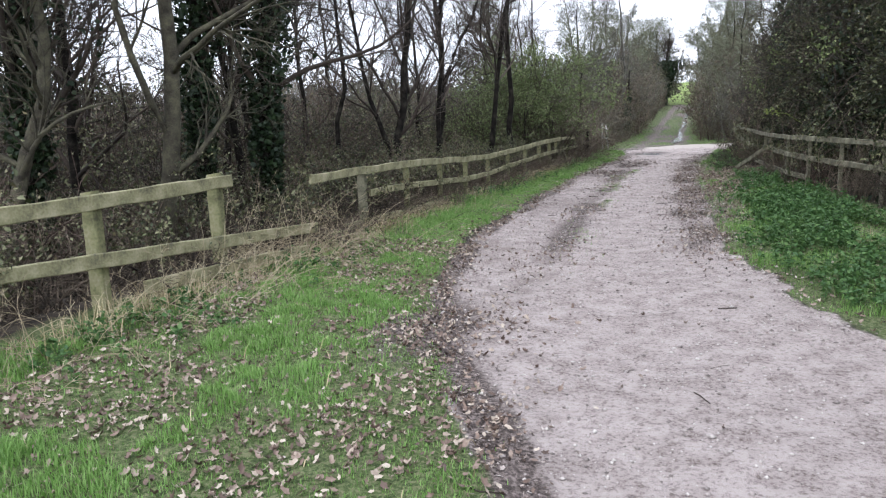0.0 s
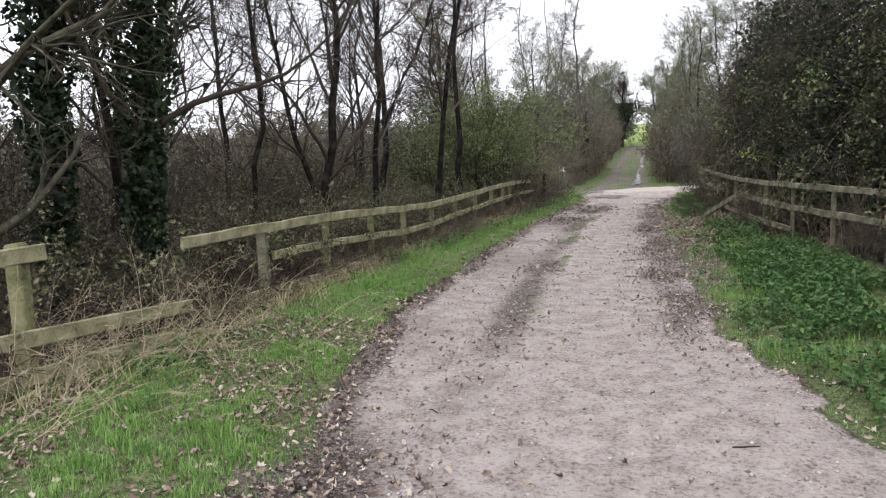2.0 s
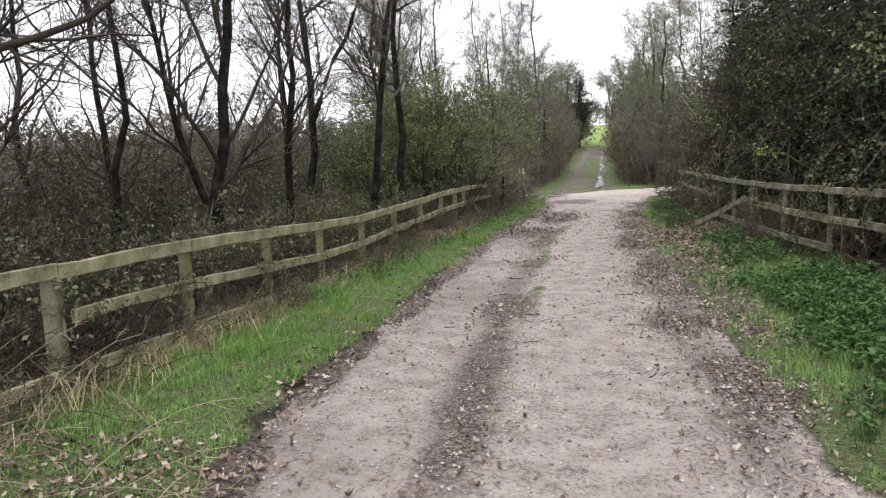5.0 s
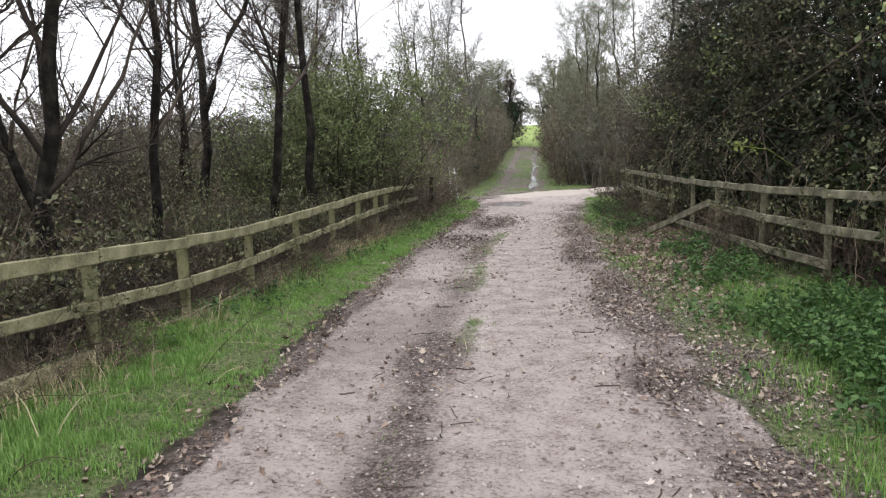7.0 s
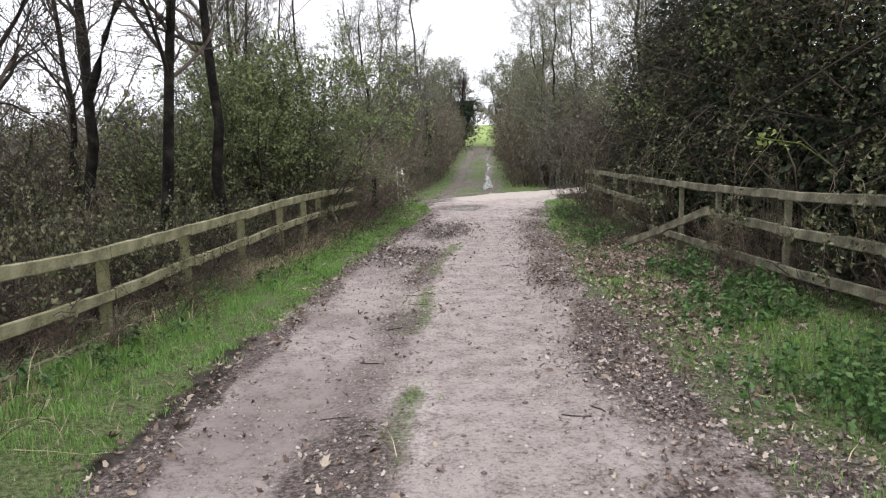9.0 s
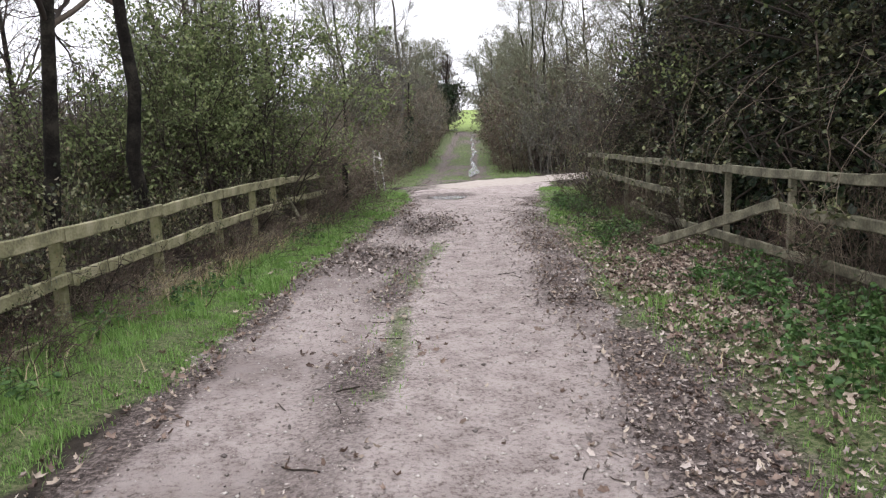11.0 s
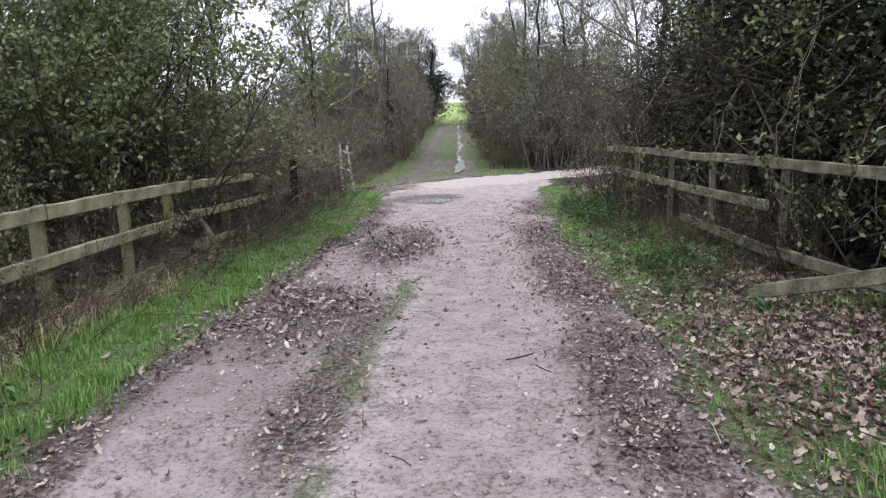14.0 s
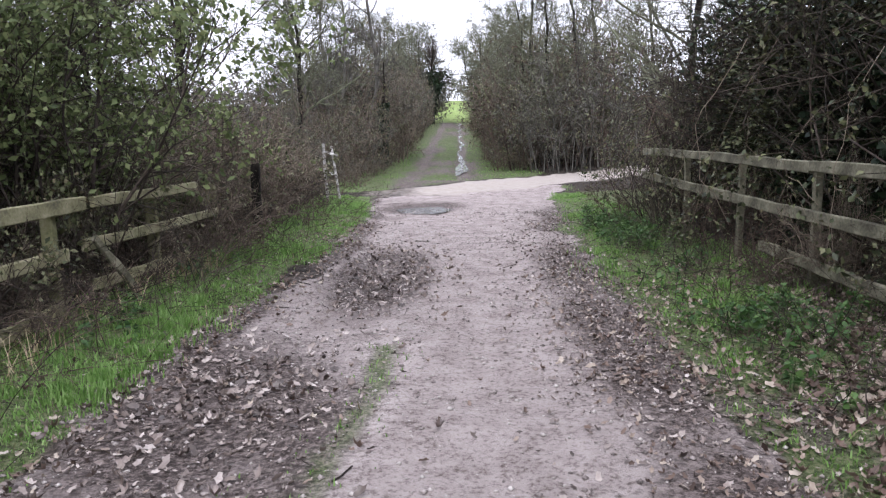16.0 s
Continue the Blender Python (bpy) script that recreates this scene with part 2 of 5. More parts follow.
def tubes(soup, P, R, sides=3):
    """Tapered round stems along polylines P (N, K, 3) of radii R (N, K)."""
    N, K, _ = P.shape
    T = unit(np.gradient(P, axis=1))
    ref = np.where(np.abs(T[..., 2:3]) > 0.9, np.array([1.0, 0, 0]), np.array([0, 0, 1.0]))
    U = unit(np.cross(T, ref))
    W = np.cross(T, U)
    a = np.arange(sides) * 2 * np.pi / sides
    V = P[:, :, None] + R[:, :, None, None] * (np.cos(a)[:, None] * U[:, :, None] + np.sin(a)[:, None] * W[:, :, None])
    i = np.arange(N)[:, None, None] * K * sides + np.arange(K - 1)[None, :, None] * sides
    s = np.arange(sides)[None, None]
    p, q = i + s, i + (s + 1) % sides
    soup.add(V, np.stack([p, q, p + sides, q, q + sides, p + sides], -1))


def rand_dirs(n, up=0.0, r=rng):
    d = r.normal(size=(n, 3))
    d[:, 2] += up
    return unit(d)


def leaves(soup, C, size, up=0.6, wide=0.55, r=rng, point=None):
    """Folded pointed leaves at C; size is one number or one for each."""
    n = len(C)
    if not n:
        return
    s = (np.asarray(size) * r.uniform(0.6, 1.3, n))[:, None]
    A = rand_dirs(n, -0.2, r) if point is None else unit(point + 0.5 * r.normal(size=(n, 3)))
    nrm = rand_dirs(n, up, r)
    B = unit(np.cross(A, nrm))
    nn = np.cross(B, A)
    base, tip = C - A * s * 0.5, C + A * s * 0.5
    lf, rt = C + B * s * wide * 0.5 + nn * s * 0.12, C - B * s * wide * 0.5 + nn * s * 0.12
    i = np.arange(n)[:, None] * 4
    soup.add(np.stack([base, lf, tip, rt], 1), np.concatenate([i + [0, 2, 1], i + [0, 3, 2]], 1))


def grow(P, R, n, t0, t1, length, spread, up, wob, K, thin=0.55, least=0.0015, r=rng):
    """n side shoots on each stem of P: start between t0 and t1 of it, lean out by spread (radians)."""
    N, K0, _ = P.shape
    t = r.uniform(t0, t1, (N, n))
    k = np.clip((t * (K0 - 1)).astype(int), 0, K0 - 2)
    fr = (t * (K0 - 1) - k)[..., None]
    rows = np.arange(N)[:, None]
    a, b = P[rows, k], P[rows, k + 1]
    start = (a * (1 - fr) + b * fr).reshape(-1, 3)
    tan = unit(b - a).reshape(-1, 3)
    rad = (R[rows, k] * (1 - fr[..., 0]) + R[rows, k + 1] * fr[..., 0]).reshape(-1)
    side = unit(np.cross(tan, r.normal(size=tan.shape)))
    ang = r.uniform(0.6, 1.2, len(tan))[:, None] * spread
    d = unit(tan * np.cos(ang) + side * np.sin(ang))
    ln = length * r.uniform(0.5, 1.2, len(tan)) * (1.15 - 0.6 * t.reshape(-1))
    Q, dd = [start], d
    for j in range(K - 1):
        dd = unit(dd + wob * r.normal(size=dd.shape) + np.array([0, 0, up]))
        Q.append(Q[-1] + dd * (ln / (K - 1))[:, None])
    taper = np.linspace(1, 0.25, K)
    return np.stack(Q, 1), np.maximum(np.minimum(rad * thin, 0.12 * ln)[:, None] * taper, least)


def stem(x, y, z, h, r0, lean=(0, 0), wob=0.05, K=12, r=rng, r1=0.2):
    t = np.linspace(0, 1, K)[:, None]
    w = np.cumsum(r.normal(size=(K, 3)) * [wob, wob, 0], 0) * h / K * 2
    w -= w[0]
    p = np.array([x, y, z]) + t * np.array([lean[0], lean[1], h]) + w
    return p[None], (r0 * (1 - (1 - r1) * t[:, 0] ** 0.9) * (1 + 0.35 * np.exp(-t[:, 0] * 18)))[None]


def along(P, n, r=rng, t0=0.2):
    """n points on each stem."""
    N, K, _ = P.shape
    t = r.uniform(t0, 1, (N, n)) * (K - 1)
    k = np.clip(t.astype(int), 0, K - 2)
    rows = np.arange(N)[:, None]
    f = (t - k)[..., None]
    return (P[rows, k] * (1 - f) + P[rows, k + 1] * f).reshape(-1, 3)


def lattice(x, y, scale, seed=0):
    """Smooth value noise from 0 to 1."""
    x, y = np.asarray(x, float) * scale + 57.3 + seed * 13.7, np.asarray(y, float) * scale + 91.1 + seed * 7.9
    xi, yi = np.floor(x), np.floor(y)
    u, v = x - xi, y - yi
    u, v = u * u * (3 - 2 * u), v * v * (3 - 2 * v)

    def h(a, b):
        q = np.sin(a * 127.1 + b * 311.7 + seed * 74.7) * 43758.5453
        return q - np.floor(q)

    return (h(xi, yi) * (1 - u) + h(xi + 1, yi) * u) * (1 - v) + (h(xi, yi + 1) * (1 - u) + h(xi + 1, yi + 1) * u) * v


def step(a, b, x):
    t = np.clip((np.asarray(x, float) - a) / (b - a), 0, 1)
    return t * t * (3 - 2 * t)


# ---- plan of the lane ----
LEFT_Y = [-30, 0, 4.5, 6.6, 8.4, 11, 14, 20, 24, 26, 29, 31, 33, 36]
LEFT_X = [6, 1.4, -0.3, -1.3, -1.9, -2.25, -2.2, -2.1, -1.85, -1.55, -1.35, -1.3, -1.5, -1.7]
RIGHT_Y = [-30, 2, 6, 8.5, 10.3, 14, 20, 25.7, 29, 33, 35, 37]
RIGHT_X = [20, 6.5, 2.6, 1.5, 1.05, 0.88, 0.92, 1.25, 1.6, 2.2, 2.6, 3.0]


def fence_x(y):
    return -3.95 + 0.0707 * (y - 11.11)


def far_mid(y):
    """Middle of the lane past the crossing track."""
    return 0.05 + 0.037 * (y - 44)


def rise(y):
    y = np.asarray(y, float)
    return 0.044 * np.clip(y - 44, 0, 58) * step(40, 60, y) + 0.085 * np.clip(y - 102, 0, 60) + 0.01 * np.clip(y - 162, 0, 400)


def crossing(x, y):
    """Distance from the middle of the crossing track."""
    return np.abs(y - 35.9 - 0.95 * x) / math.hypot(1, 0.95)


def blob(x, y, cx, cy, ax, ay):
    return np.exp(-(((x - cx) / ax) ** 2 + ((y - cy) / ay) ** 2))


def masks(x, y):
    near = 1 - step(34.2, 35.2, y)
    wig = (lattice(x, y, 1.3, 1) - 0.5) * 0.35 + (lattice(x, y, 4.5, 2) - 0.5) * 0.2
    lx, rx = np.interp(y, LEFT_Y, LEFT_X), np.interp(y, RIGHT_Y, RIGHT_X)
    lane = step(-0.12, 0.12, x - lx + wig) * step(-0.15, 0.15, rx - x - wig) * (1 - step(-0.6, 0.6, y - 35.6 - 0.95 * x))
    # lane past the crossing: two ruts with a green middle
    fm = far_mid(y)
    ruts = np.maximum(np.exp(-((x - fm + 0.85) / 0.48) ** 2), np.exp(-((x - fm - 0.75) / 0.35) ** 2)) * step(36, 38, y) * (1 - step(96, 104, y))
    lane = np.maximum(lane, np.clip(ruts * 0.65 - 0.1 + wig * 0.8, 0, 1))
    # pale stony crossing track
    pale = (1 - step(1.15, 1.6, crossing(x, y) + wig * 0.9)) * (0.45 + 0.55 * step(-1.2, 0.6, x)) * step(-2.6, -1.6, x) * step(33.4, 34.6, y + wig)
    # strip of grass between the wheel tracks
    mid = np.interp(y, [8, 12, 20, 25], [-0.7, -0.85, -0.82, -0.5])
    strip = 0.75 * np.exp(-((x - mid + 0.25 * (lattice(x, y, 0.9, 4) - 0.5)) / 0.16) ** 2) * step(9, 14, y) * (1 - step(24.2, 25, y)) * step(0.42, 0.62, lattice(x, y, 0.8, 3))
    strip = np.maximum(strip, 1.0 * blob(x, y, -0.85, 20.6, 0.2, 0.8))
    # dark margins with leaf mould
    mud = (0.25 + 0.75 * lattice(x, y, 1.4, 16)) * np.exp(-((x - rx + 0.15) / 0.48) ** 2) * step(7, 12, y) * (1 - step(31, 34, y))
    mud = np.maximum(mud, 0.80 * np.exp(-((x - lx - 0.06) / 0.20) ** 2) * near * (0.4 + 0.9 * lattice(x, y, 1.2, 13)))
    mud = np.maximum(mud, 0.78 * np.exp(-((x - mid + 0.22) / 0.36) ** 2) * step(7, 12, y) * (1 - step(22, 24, y)) * (0.35 + 0.75 * lattice(x, y, 0.9, 12)))
    mud = np.maximum(mud, 1.3 * blob(x, y, -0.8, 25.9, 0.52, 1.5))
    mud = np.maximum(mud, 1.2 * blob(x, y, -1.45, 22.4, 0.62, 1.1))
    mud = np.maximum(mud, 1.0 * blob(x, y, -0.5, 32.2, 1.0, 1.0))
    mud = np.maximum(mud, 0.8 * blob(x, y, -0.9, 37.6, 0.6, 2.2))
    mud = np.maximum(mud, (0.75 * lattice(x, y, 1.1, 17)) * np.exp(-((x + 1.4) / 0.6) ** 2) * step(18, 21, y) * (1 - step(28, 31, y)))
    mud = np.maximum(mud, 0.8 * blob(x, y, -1.5, 6.9, 0.5, 1.3))
    mud = np.maximum(mud, 0.85 * blob(x, y, 2.1, 20.4, 0.7, 2.2))
    mud = np.maximum(mud, 0.15 * blob(x, y, 2.7, 8.2, 1.4, 0.8))
    mud = np.maximum(mud, (0.12 + 0.75 * lattice(x, y, 1.3, 18)) * np.exp(-((x - rx - 0.35) / 0.42) ** 2) * step(11, 14, y) * (1 - step(21, 24, y)))
    mud = np.maximum(mud, 0.6 * ruts)
    mud = np.maximum(mud, 0.9 * step(36, 38, y) * (1 - step(96, 102, y)) * (1 - step(1.0, 1.9, np.abs(x - fm))) * lattice(x, y, 0.7, 14))
    mud = np.clip(mud + wig * 0.5 * (mud > 0.1), 0, 1) * (1 - pale)
    green = step(-0.08, 0.15, lx - x + wig) * step(-0.5, 0.15, x - fence_x(y) + 0.15) * near
    green = np.maximum(green, step(-0.15, 0.2, x - rx + wig) * (1 - step(2.7, 3.2, x - 2.5 * step(28, 31, y) - 0.12 * np.clip(18.6 - y, 0, 9))) * near)
    green = np.maximum(green, strip)
    green = np.maximum(green, step(34, 36, y) * (1 - step(3.0, 3.6, np.abs(x - fm))) * (1 - lane) * (crossing(x, y) > 1.6))
    green = green * (1 - pale)
    field = np.maximum(step(100, 103, y) * (1 - step(9, 15, np.abs(x - 3))), 1.2 * blob(x, y, -22, 15, 5, 6))
    lane = lane * (1 - 0.8 * strip) * (1 - pale)
    rough = 0.40 * lane * (0.5 + 0.5 * step(0.1, 0.7, mid - x + 0.35)) * step(5, 9, y) * (0.5 + 0.8 * lattice(x, y, 1.1, 8))
    rough = np.maximum(rough, 0.36 * lane)
    return dict(rough=rough, lane=lane, mud=mud, grass=np.clip(green, 0, 1), field=field, pale=pale)


def height(x, y):
    x, y = np.asarray(x, float), np.asarray(y, float)
    near = 1 - step(30, 34, y)
    h = rise(y)
    lx, rx = np.interp(y, LEFT_Y, LEFT_X), np.interp(y, RIGHT_Y, RIGHT_X)
    h = h - 0.30 * step(0.4, 1.8, fence_x(y) - x) * near
    h = h + 0.14 * step(0.3, 1.9, x - rx) * near + 0.05 * step(0.0, 0.5, lx - x) * near
    inside = step(-0.1, 0.2, x - lx) * step(-0.1, 0.2, rx - x) * near
    mid = np.interp(y, [8, 12, 20, 25], [-0.7, -0.85, -0.82, -0.5])
    h = h - 0.035 * inside * np.exp(-((x - mid + 0.6) / 0.35) ** 2) - 0.02 * inside * np.exp(-((x - mid - 0.75) / 0.4) ** 2)
    h = h - 0.06 * blob(x, y, -0.8, 25.9, 0.5, 1.5) - 0.05 * blob(x, y, -0.4, 31.7, 0.7, 0.9)
    fm = far_mid(y)
    far = step(38, 42, y) * (1 - step(96, 104, y))
    h = h - 0.10 * far * np.exp(-((x - fm - 0.75) / 0.3) ** 2) - 0.06 * far * np.exp(-((x - fm + 0.85) / 0.35) ** 2)
    h = h + (lattice(x, y, 0.5, 5) - 0.5) * 0.06 + (lattice(x, y, 2.2, 6) - 0.5) * 0.025 + (lattice(x, y, 9, 7) - 0.5) * (0.012 + 0.02 * (1 - inside))
    return h


def axis(dense0, dense1, fine, ends):
    a = list(np.arange(dense0, dense1, fine))
    lo, hi, s = dense0, dense1, fine
    while lo > ends[0] or hi < ends[1]:
        s *= 1.16
        if lo > ends[0]:
            lo -= s
            a.insert(0, lo)
        if hi < ends[1]:
            hi += s
            a.append(hi)
    return np.array(a)


def build_ground():
    xs, ys = axis(-4.6, 4.2, 0.06, (-900, 900)), axis(2.0, 36.0, 0.07, (-300, 1500))
    X, Y = np.meshgrid(xs, ys)
    V = np.stack([X, Y, height(X, Y)], -1).reshape(-1, 3)
    nx, ny = len(xs), len(ys)
    i = (np.arange(ny - 1)[:, None] * nx + np.arange(nx - 1)[None]).ravel()
    F = np.stack([i, i + 1, i + nx + 1, i, i + nx + 1, i + nx], -1)
    so = Soup()
    so.add(V, F)
    me = smooth(so.mesh("ground", ground_material()))
    for key, val in masks(V[:, 0], V[:, 1]).items():
        me.attributes.new(key, "FLOAT", "POINT").data.foreach_set("value", np.ascontiguousarray(val, np.float32))
    return tagged(new("ground", me), "stony earth lane between grass verges with dark leaf mould", "ground", kind="structure")


build_ground()


# ---- water ----
def puddle(name, pts, z, label):
    bm = bmesh.new()
    bm.faces.new([bm.verts.new((x, y, z)) for x, y in pts])
    bmesh.ops.triangulate(bm, faces=bm.faces[:])
    me = bpy.data.meshes.new(name)
    bm.to_mesh(me)
    bm.free()
    me.materials.append(water)
    return tagged(new(name, me), label, "puddle", kind="structure")


def oval(cx, cy, ax, ay, n=28):
    return [(cx + ax * math.cos(a) * (1 + 0.15 * math.sin(3 * a)), cy + ay * math.sin(a) * (1 + 0.12 * math.cos(2 * a))) for a in (k * 2 * math.pi / n for k in range(n))]


puddle("puddle", oval(-0.42, 31.75, 0.50, 0.62), float(height(-0.42, 31.75)) + 0.022, "shallow puddle of rain water in the muddy lane")


def rut_water():
    """Water standing in the far wheel rut, following its fall."""
    so = Soup()
    ys = np.arange(42.5, 96, 0.5)
    mid = far_mid(ys) + 0.72 + 0.12 * np.sin(ys * 0.55) + 0.06 * np.sin(ys * 1.7)
    w = 0.02 + 0.20 * lattice(ys, ys * 0, 0.35, 9) * lattice(ys, ys * 0, 0.9, 10) + 0.32 * np.exp(-((ys - 47) / 2.5) ** 2)
    z = rise(ys) - 0.055
    V = np.stack([np.stack([mid - w, ys, z], -1), np.stack([mid + w, ys, z], -1)], 1).reshape(-1, 3)
    i = np.arange(len(ys) - 1)[:, None] * 2
    so.add(V, np.concatenate([i + [0, 1, 3], i + [0, 3, 2]], 1))
    return tagged(new("puddle", so.mesh("puddle", water)), "long strip of water standing in a wheel rut", "puddle", kind="structure")


rut_water()


# ---- fences ----
def plank(length, tall, thick, seed, taper=0.0):
    """A sawn rail along x, slightly bowed, with worn edges and split ends."""
    r = random.Random(seed)
    bm = bmesh.new()
    n = max(4, int(length / 0.25))
    ring = []
    for k in range(n + 1):
        t = k / n
        dz, dy = 0.008 * math.sin(3.1 * t + seed) + r.uniform(-0.004, 0.004), r.uniform(-0.003, 0.003)
        hh = tall / 2 * (1 - taper * t) + r.uniform(-0.004, 0.004)
        x = t * length + (r.uniform(-0.03, 0.03) if k in (0, n) else 0)
        c = 0.008
        pts = [(-thick / 2, -hh + c), (-thick / 2 + c, -hh), (thick / 2 - c, -hh), (thick / 2, -hh + c), (thick / 2, hh - c), (thick / 2 - c, hh), (-thick / 2 + c, hh), (-thick / 2, hh - c)]
        ring.append([bm.verts.new((x + r.uniform(-0.008, 0.008) * (k in (0, n)), dy + p, dz + q)) for p, q in pts])
    for k in range(n):
        for j in range(8):
            bm.faces.new((ring[k][j], ring[k + 1][j], ring[k + 1][(j + 1) % 8], ring[k][(j + 1) % 8]))
    bm.faces.new(ring[0])
    bm.faces.new(ring[-1][::-1])
    bmesh.ops.recalc_face_normals(bm, faces=bm.faces[:])
    return bm


def add_rail(fence, a, b, tall=0.11, thick=0.04, seed=0, material=None, name="rail"):
    a, b = Vector(a), Vector(b)
    d = b - a
    ob = part(name, plank(d.length, tall, thick, seed), material or M["rail"], fence)
    yaw = math.atan2(d.y, d.x)
    ob.matrix_local = Matrix.Translation(a - fence.location) @ Matrix.Rotation(yaw, 4, "Z") @ Matrix.Rotation(-math.asin(d.z / d.length), 4, "Y")
    return ob


def add_post(fence, x, y, top, wide=0.10, lean=(0, 0), material=None, name="post", yaw=4.0):
    """A square post let into the ground, its top cut to a slight slope."""
    z0 = float(height(x, y)) - 0.25
    r = random.Random(int(y * 97))
    bm = bmesh.new()
    ring = []
    for t in (0, 0.35, 0.7, 0.97, 1.0):
        w = wide / 2 * (0.86 if t == 1 else 1) * (1 + r.uniform(-0.04, 0.04))
        z = (top - z0) * t
        c = 0.2 * w
        pts = [(-w, -w + c), (-w + c, -w), (w - c, -w), (w, -w + c), (w, w - c), (w - c, w), (-w + c, w), (-w, w - c)]
        ring.append([bm.verts.new((px + lean[0] * t, py * 0.8 + lean[1] * t, z + (0.15 * px if t >= 0.97 else 0))) for px, py in pts])
    for k in range(4):
        for j in range(8):
            bm.faces.new((ring[k][j], ring[k][(j + 1) % 8], ring[k + 1][(j + 1) % 8], ring[k + 1][j]))
    bm.faces.new(ring[-1])
    bm.faces.new(ring[0][::-1])
    bmesh.ops.recalc_face_normals(bm, faces=bm.faces[:])
    ob = part(name, bm, material or M["post"], fence)
    ob.matrix_local = Matrix.Translation(Vector((x, y, z0)) - fence.location) @ Matrix.Rotation(radians(yaw), 4, "Z")
    return ob


def rails_along(fence, knots, off, seed, span=2, material=None, **kw):
    """Rails butted end to end through knots (x, y, z), set off sideways from the posts."""
    for k in range(0, len(knots) - 1, span):
        a, b = Vector(knots[k]), Vector(knots[min(k + span, len(knots) - 1)])
        d = (b - a).normalized()
        side = Vector((d.y, -d.x, 0)) * off
        add_rail(fence, a + side + d * 0.004, b + side - d * 0.004, seed=seed + k, material=material, **kw)


# near, broken length
fa = thing("post_and_rail_fence", fence_x(7), 7.0, 0.0, "broken mossy wooden post and rail fence, its lower rail fallen", "fence", "lane fences")
for y, top in ((3.3, 1.12), (4.85, 1.12), (6.42, 1.14), (7.98, 1.16)):
    add_post(fa, fence_x(y), y, top, 0.13)
rails_along(fa, [(fence_x(y), y, z) for y, z in ((1.6, 1.06), (4.85, 1.06), (8.12, 1.07))], 0.085, 3, 1, tall=0.13)
rails_along(fa, [(fence_x(y), y, z) for y, z in ((1.6, 0.68), (5.0, 0.68))], 0.085, 4, 1, tall=0.12)
add_rail(fa, (fence_x(5.02) + 0.085, 5.02, 0.67), (fence_x(9.7) + 0.12, 9.7, 0.33), tall=0.12, seed=5)
add_rail(fa, (fence_x(6.8) + 0.12, 6.8, 0.24), (fence_x(9.3) + 0.2, 9.3, 0.12), tall=0.12, seed=6)

# long standing length
fb = thing("post_and_rail_fence", fence_x(17), 17.0, 0.0, "greenish weathered wooden post and rail fence with three rails", "fence", "lane fences")
for y, top in ((11.2, 0.96), (12.75, 0.93), (14.25, 0.89), (15.65, 0.83), (17.15, 0.79), (18.7, 0.82), (20.3, 0.83), (21.85, 0.87), (23.1, 0.88), (24.0, 0.87)):
    # post at 11.2: darker wood colour stands in for the brambles' shadow on it
    add_post(fb, fence_x(y), y, top, 0.09 if y != 11.2 else 0.12, material=M["post" if y != 11.2 else "greyrail"])
top = [(9.7, 0.955), (11.2, 0.945), (12.75, 0.925), (14.25, 0.88), (15.65, 0.825), (17.15, 0.80), (18.7, 0.825), (20.3, 0.845), (21.85, 0.885), (24.35, 0.90)]
rails_along(fb, [(fence_x(y), y, z) for y, z in top], 0.075, 11, 1)
midr = [(11.28, 0.61), (12.75, 0.57), (14.25, 0.49), (15.65, 0.43), (17.15, 0.43), (18.7, 0.48), (20.3, 0.50), (21.85, 0.53), (24.1, 0.55)]
rails_along(fb, [(fence_x(y), y, z) for y, z in midr], 0.075, 31, 1, tall=0.10)
lowr = [(10.5, 0.20), (12.75, 0.16), (15.65, 0.08), (18.7, 0.06), (21.85, 0.12), (24.0, 0.16)]
rails_along(fb, [(fence_x(y), y, z) for y, z in lowr], 0.075, 51, 1, tall=0.10)

# short overgrown end
fc = thing("post_and_rail_fence", fence_x(26), 26.0, 0.0, "overgrown wooden fence end with a leaning brace", "fence", "lane fences")
for y, top_z in ((25.6, 0.84), (27.1, 0.84)):
    add_post(fc, fence_x(y), y, top_z)
rails_along(fc, [(fence_x(y), y, z) for y, z in ((24.45, 0.89), (26.5, 0.88))], 0.075, 71, 1, tall=0.09)
rails_along(fc, [(fence_x(y), y, z) for y, z in ((24.3, 0.58), (27.1, 0.54))], 0.075, 72, 1, tall=0.09)
rails_along(fc, [(fence_x(y), y, z) for y, z in ((24.4, 0.26), (26.2, 0.18))], 0.075, 73, 1, tall=0.09)
add_rail(fc, (fence_x(24.35) + 0.14, 24.35, 0.62), (fence_x(24.75) + 0.2, 24.75, 0.14), 0.07, 0.035, 74, M["greyrail"], "brace")

# fence of the other side: one straight line, its middle rail broken away in one bay
def other_x(y):
    """The line of the other fence: straight, then bending away with the lane's widening mouth."""
    return 2.60 + 0.105 * max(0.0, 18.6 - y) + 0.012 * max(0.0, 18.6 - y) ** 2


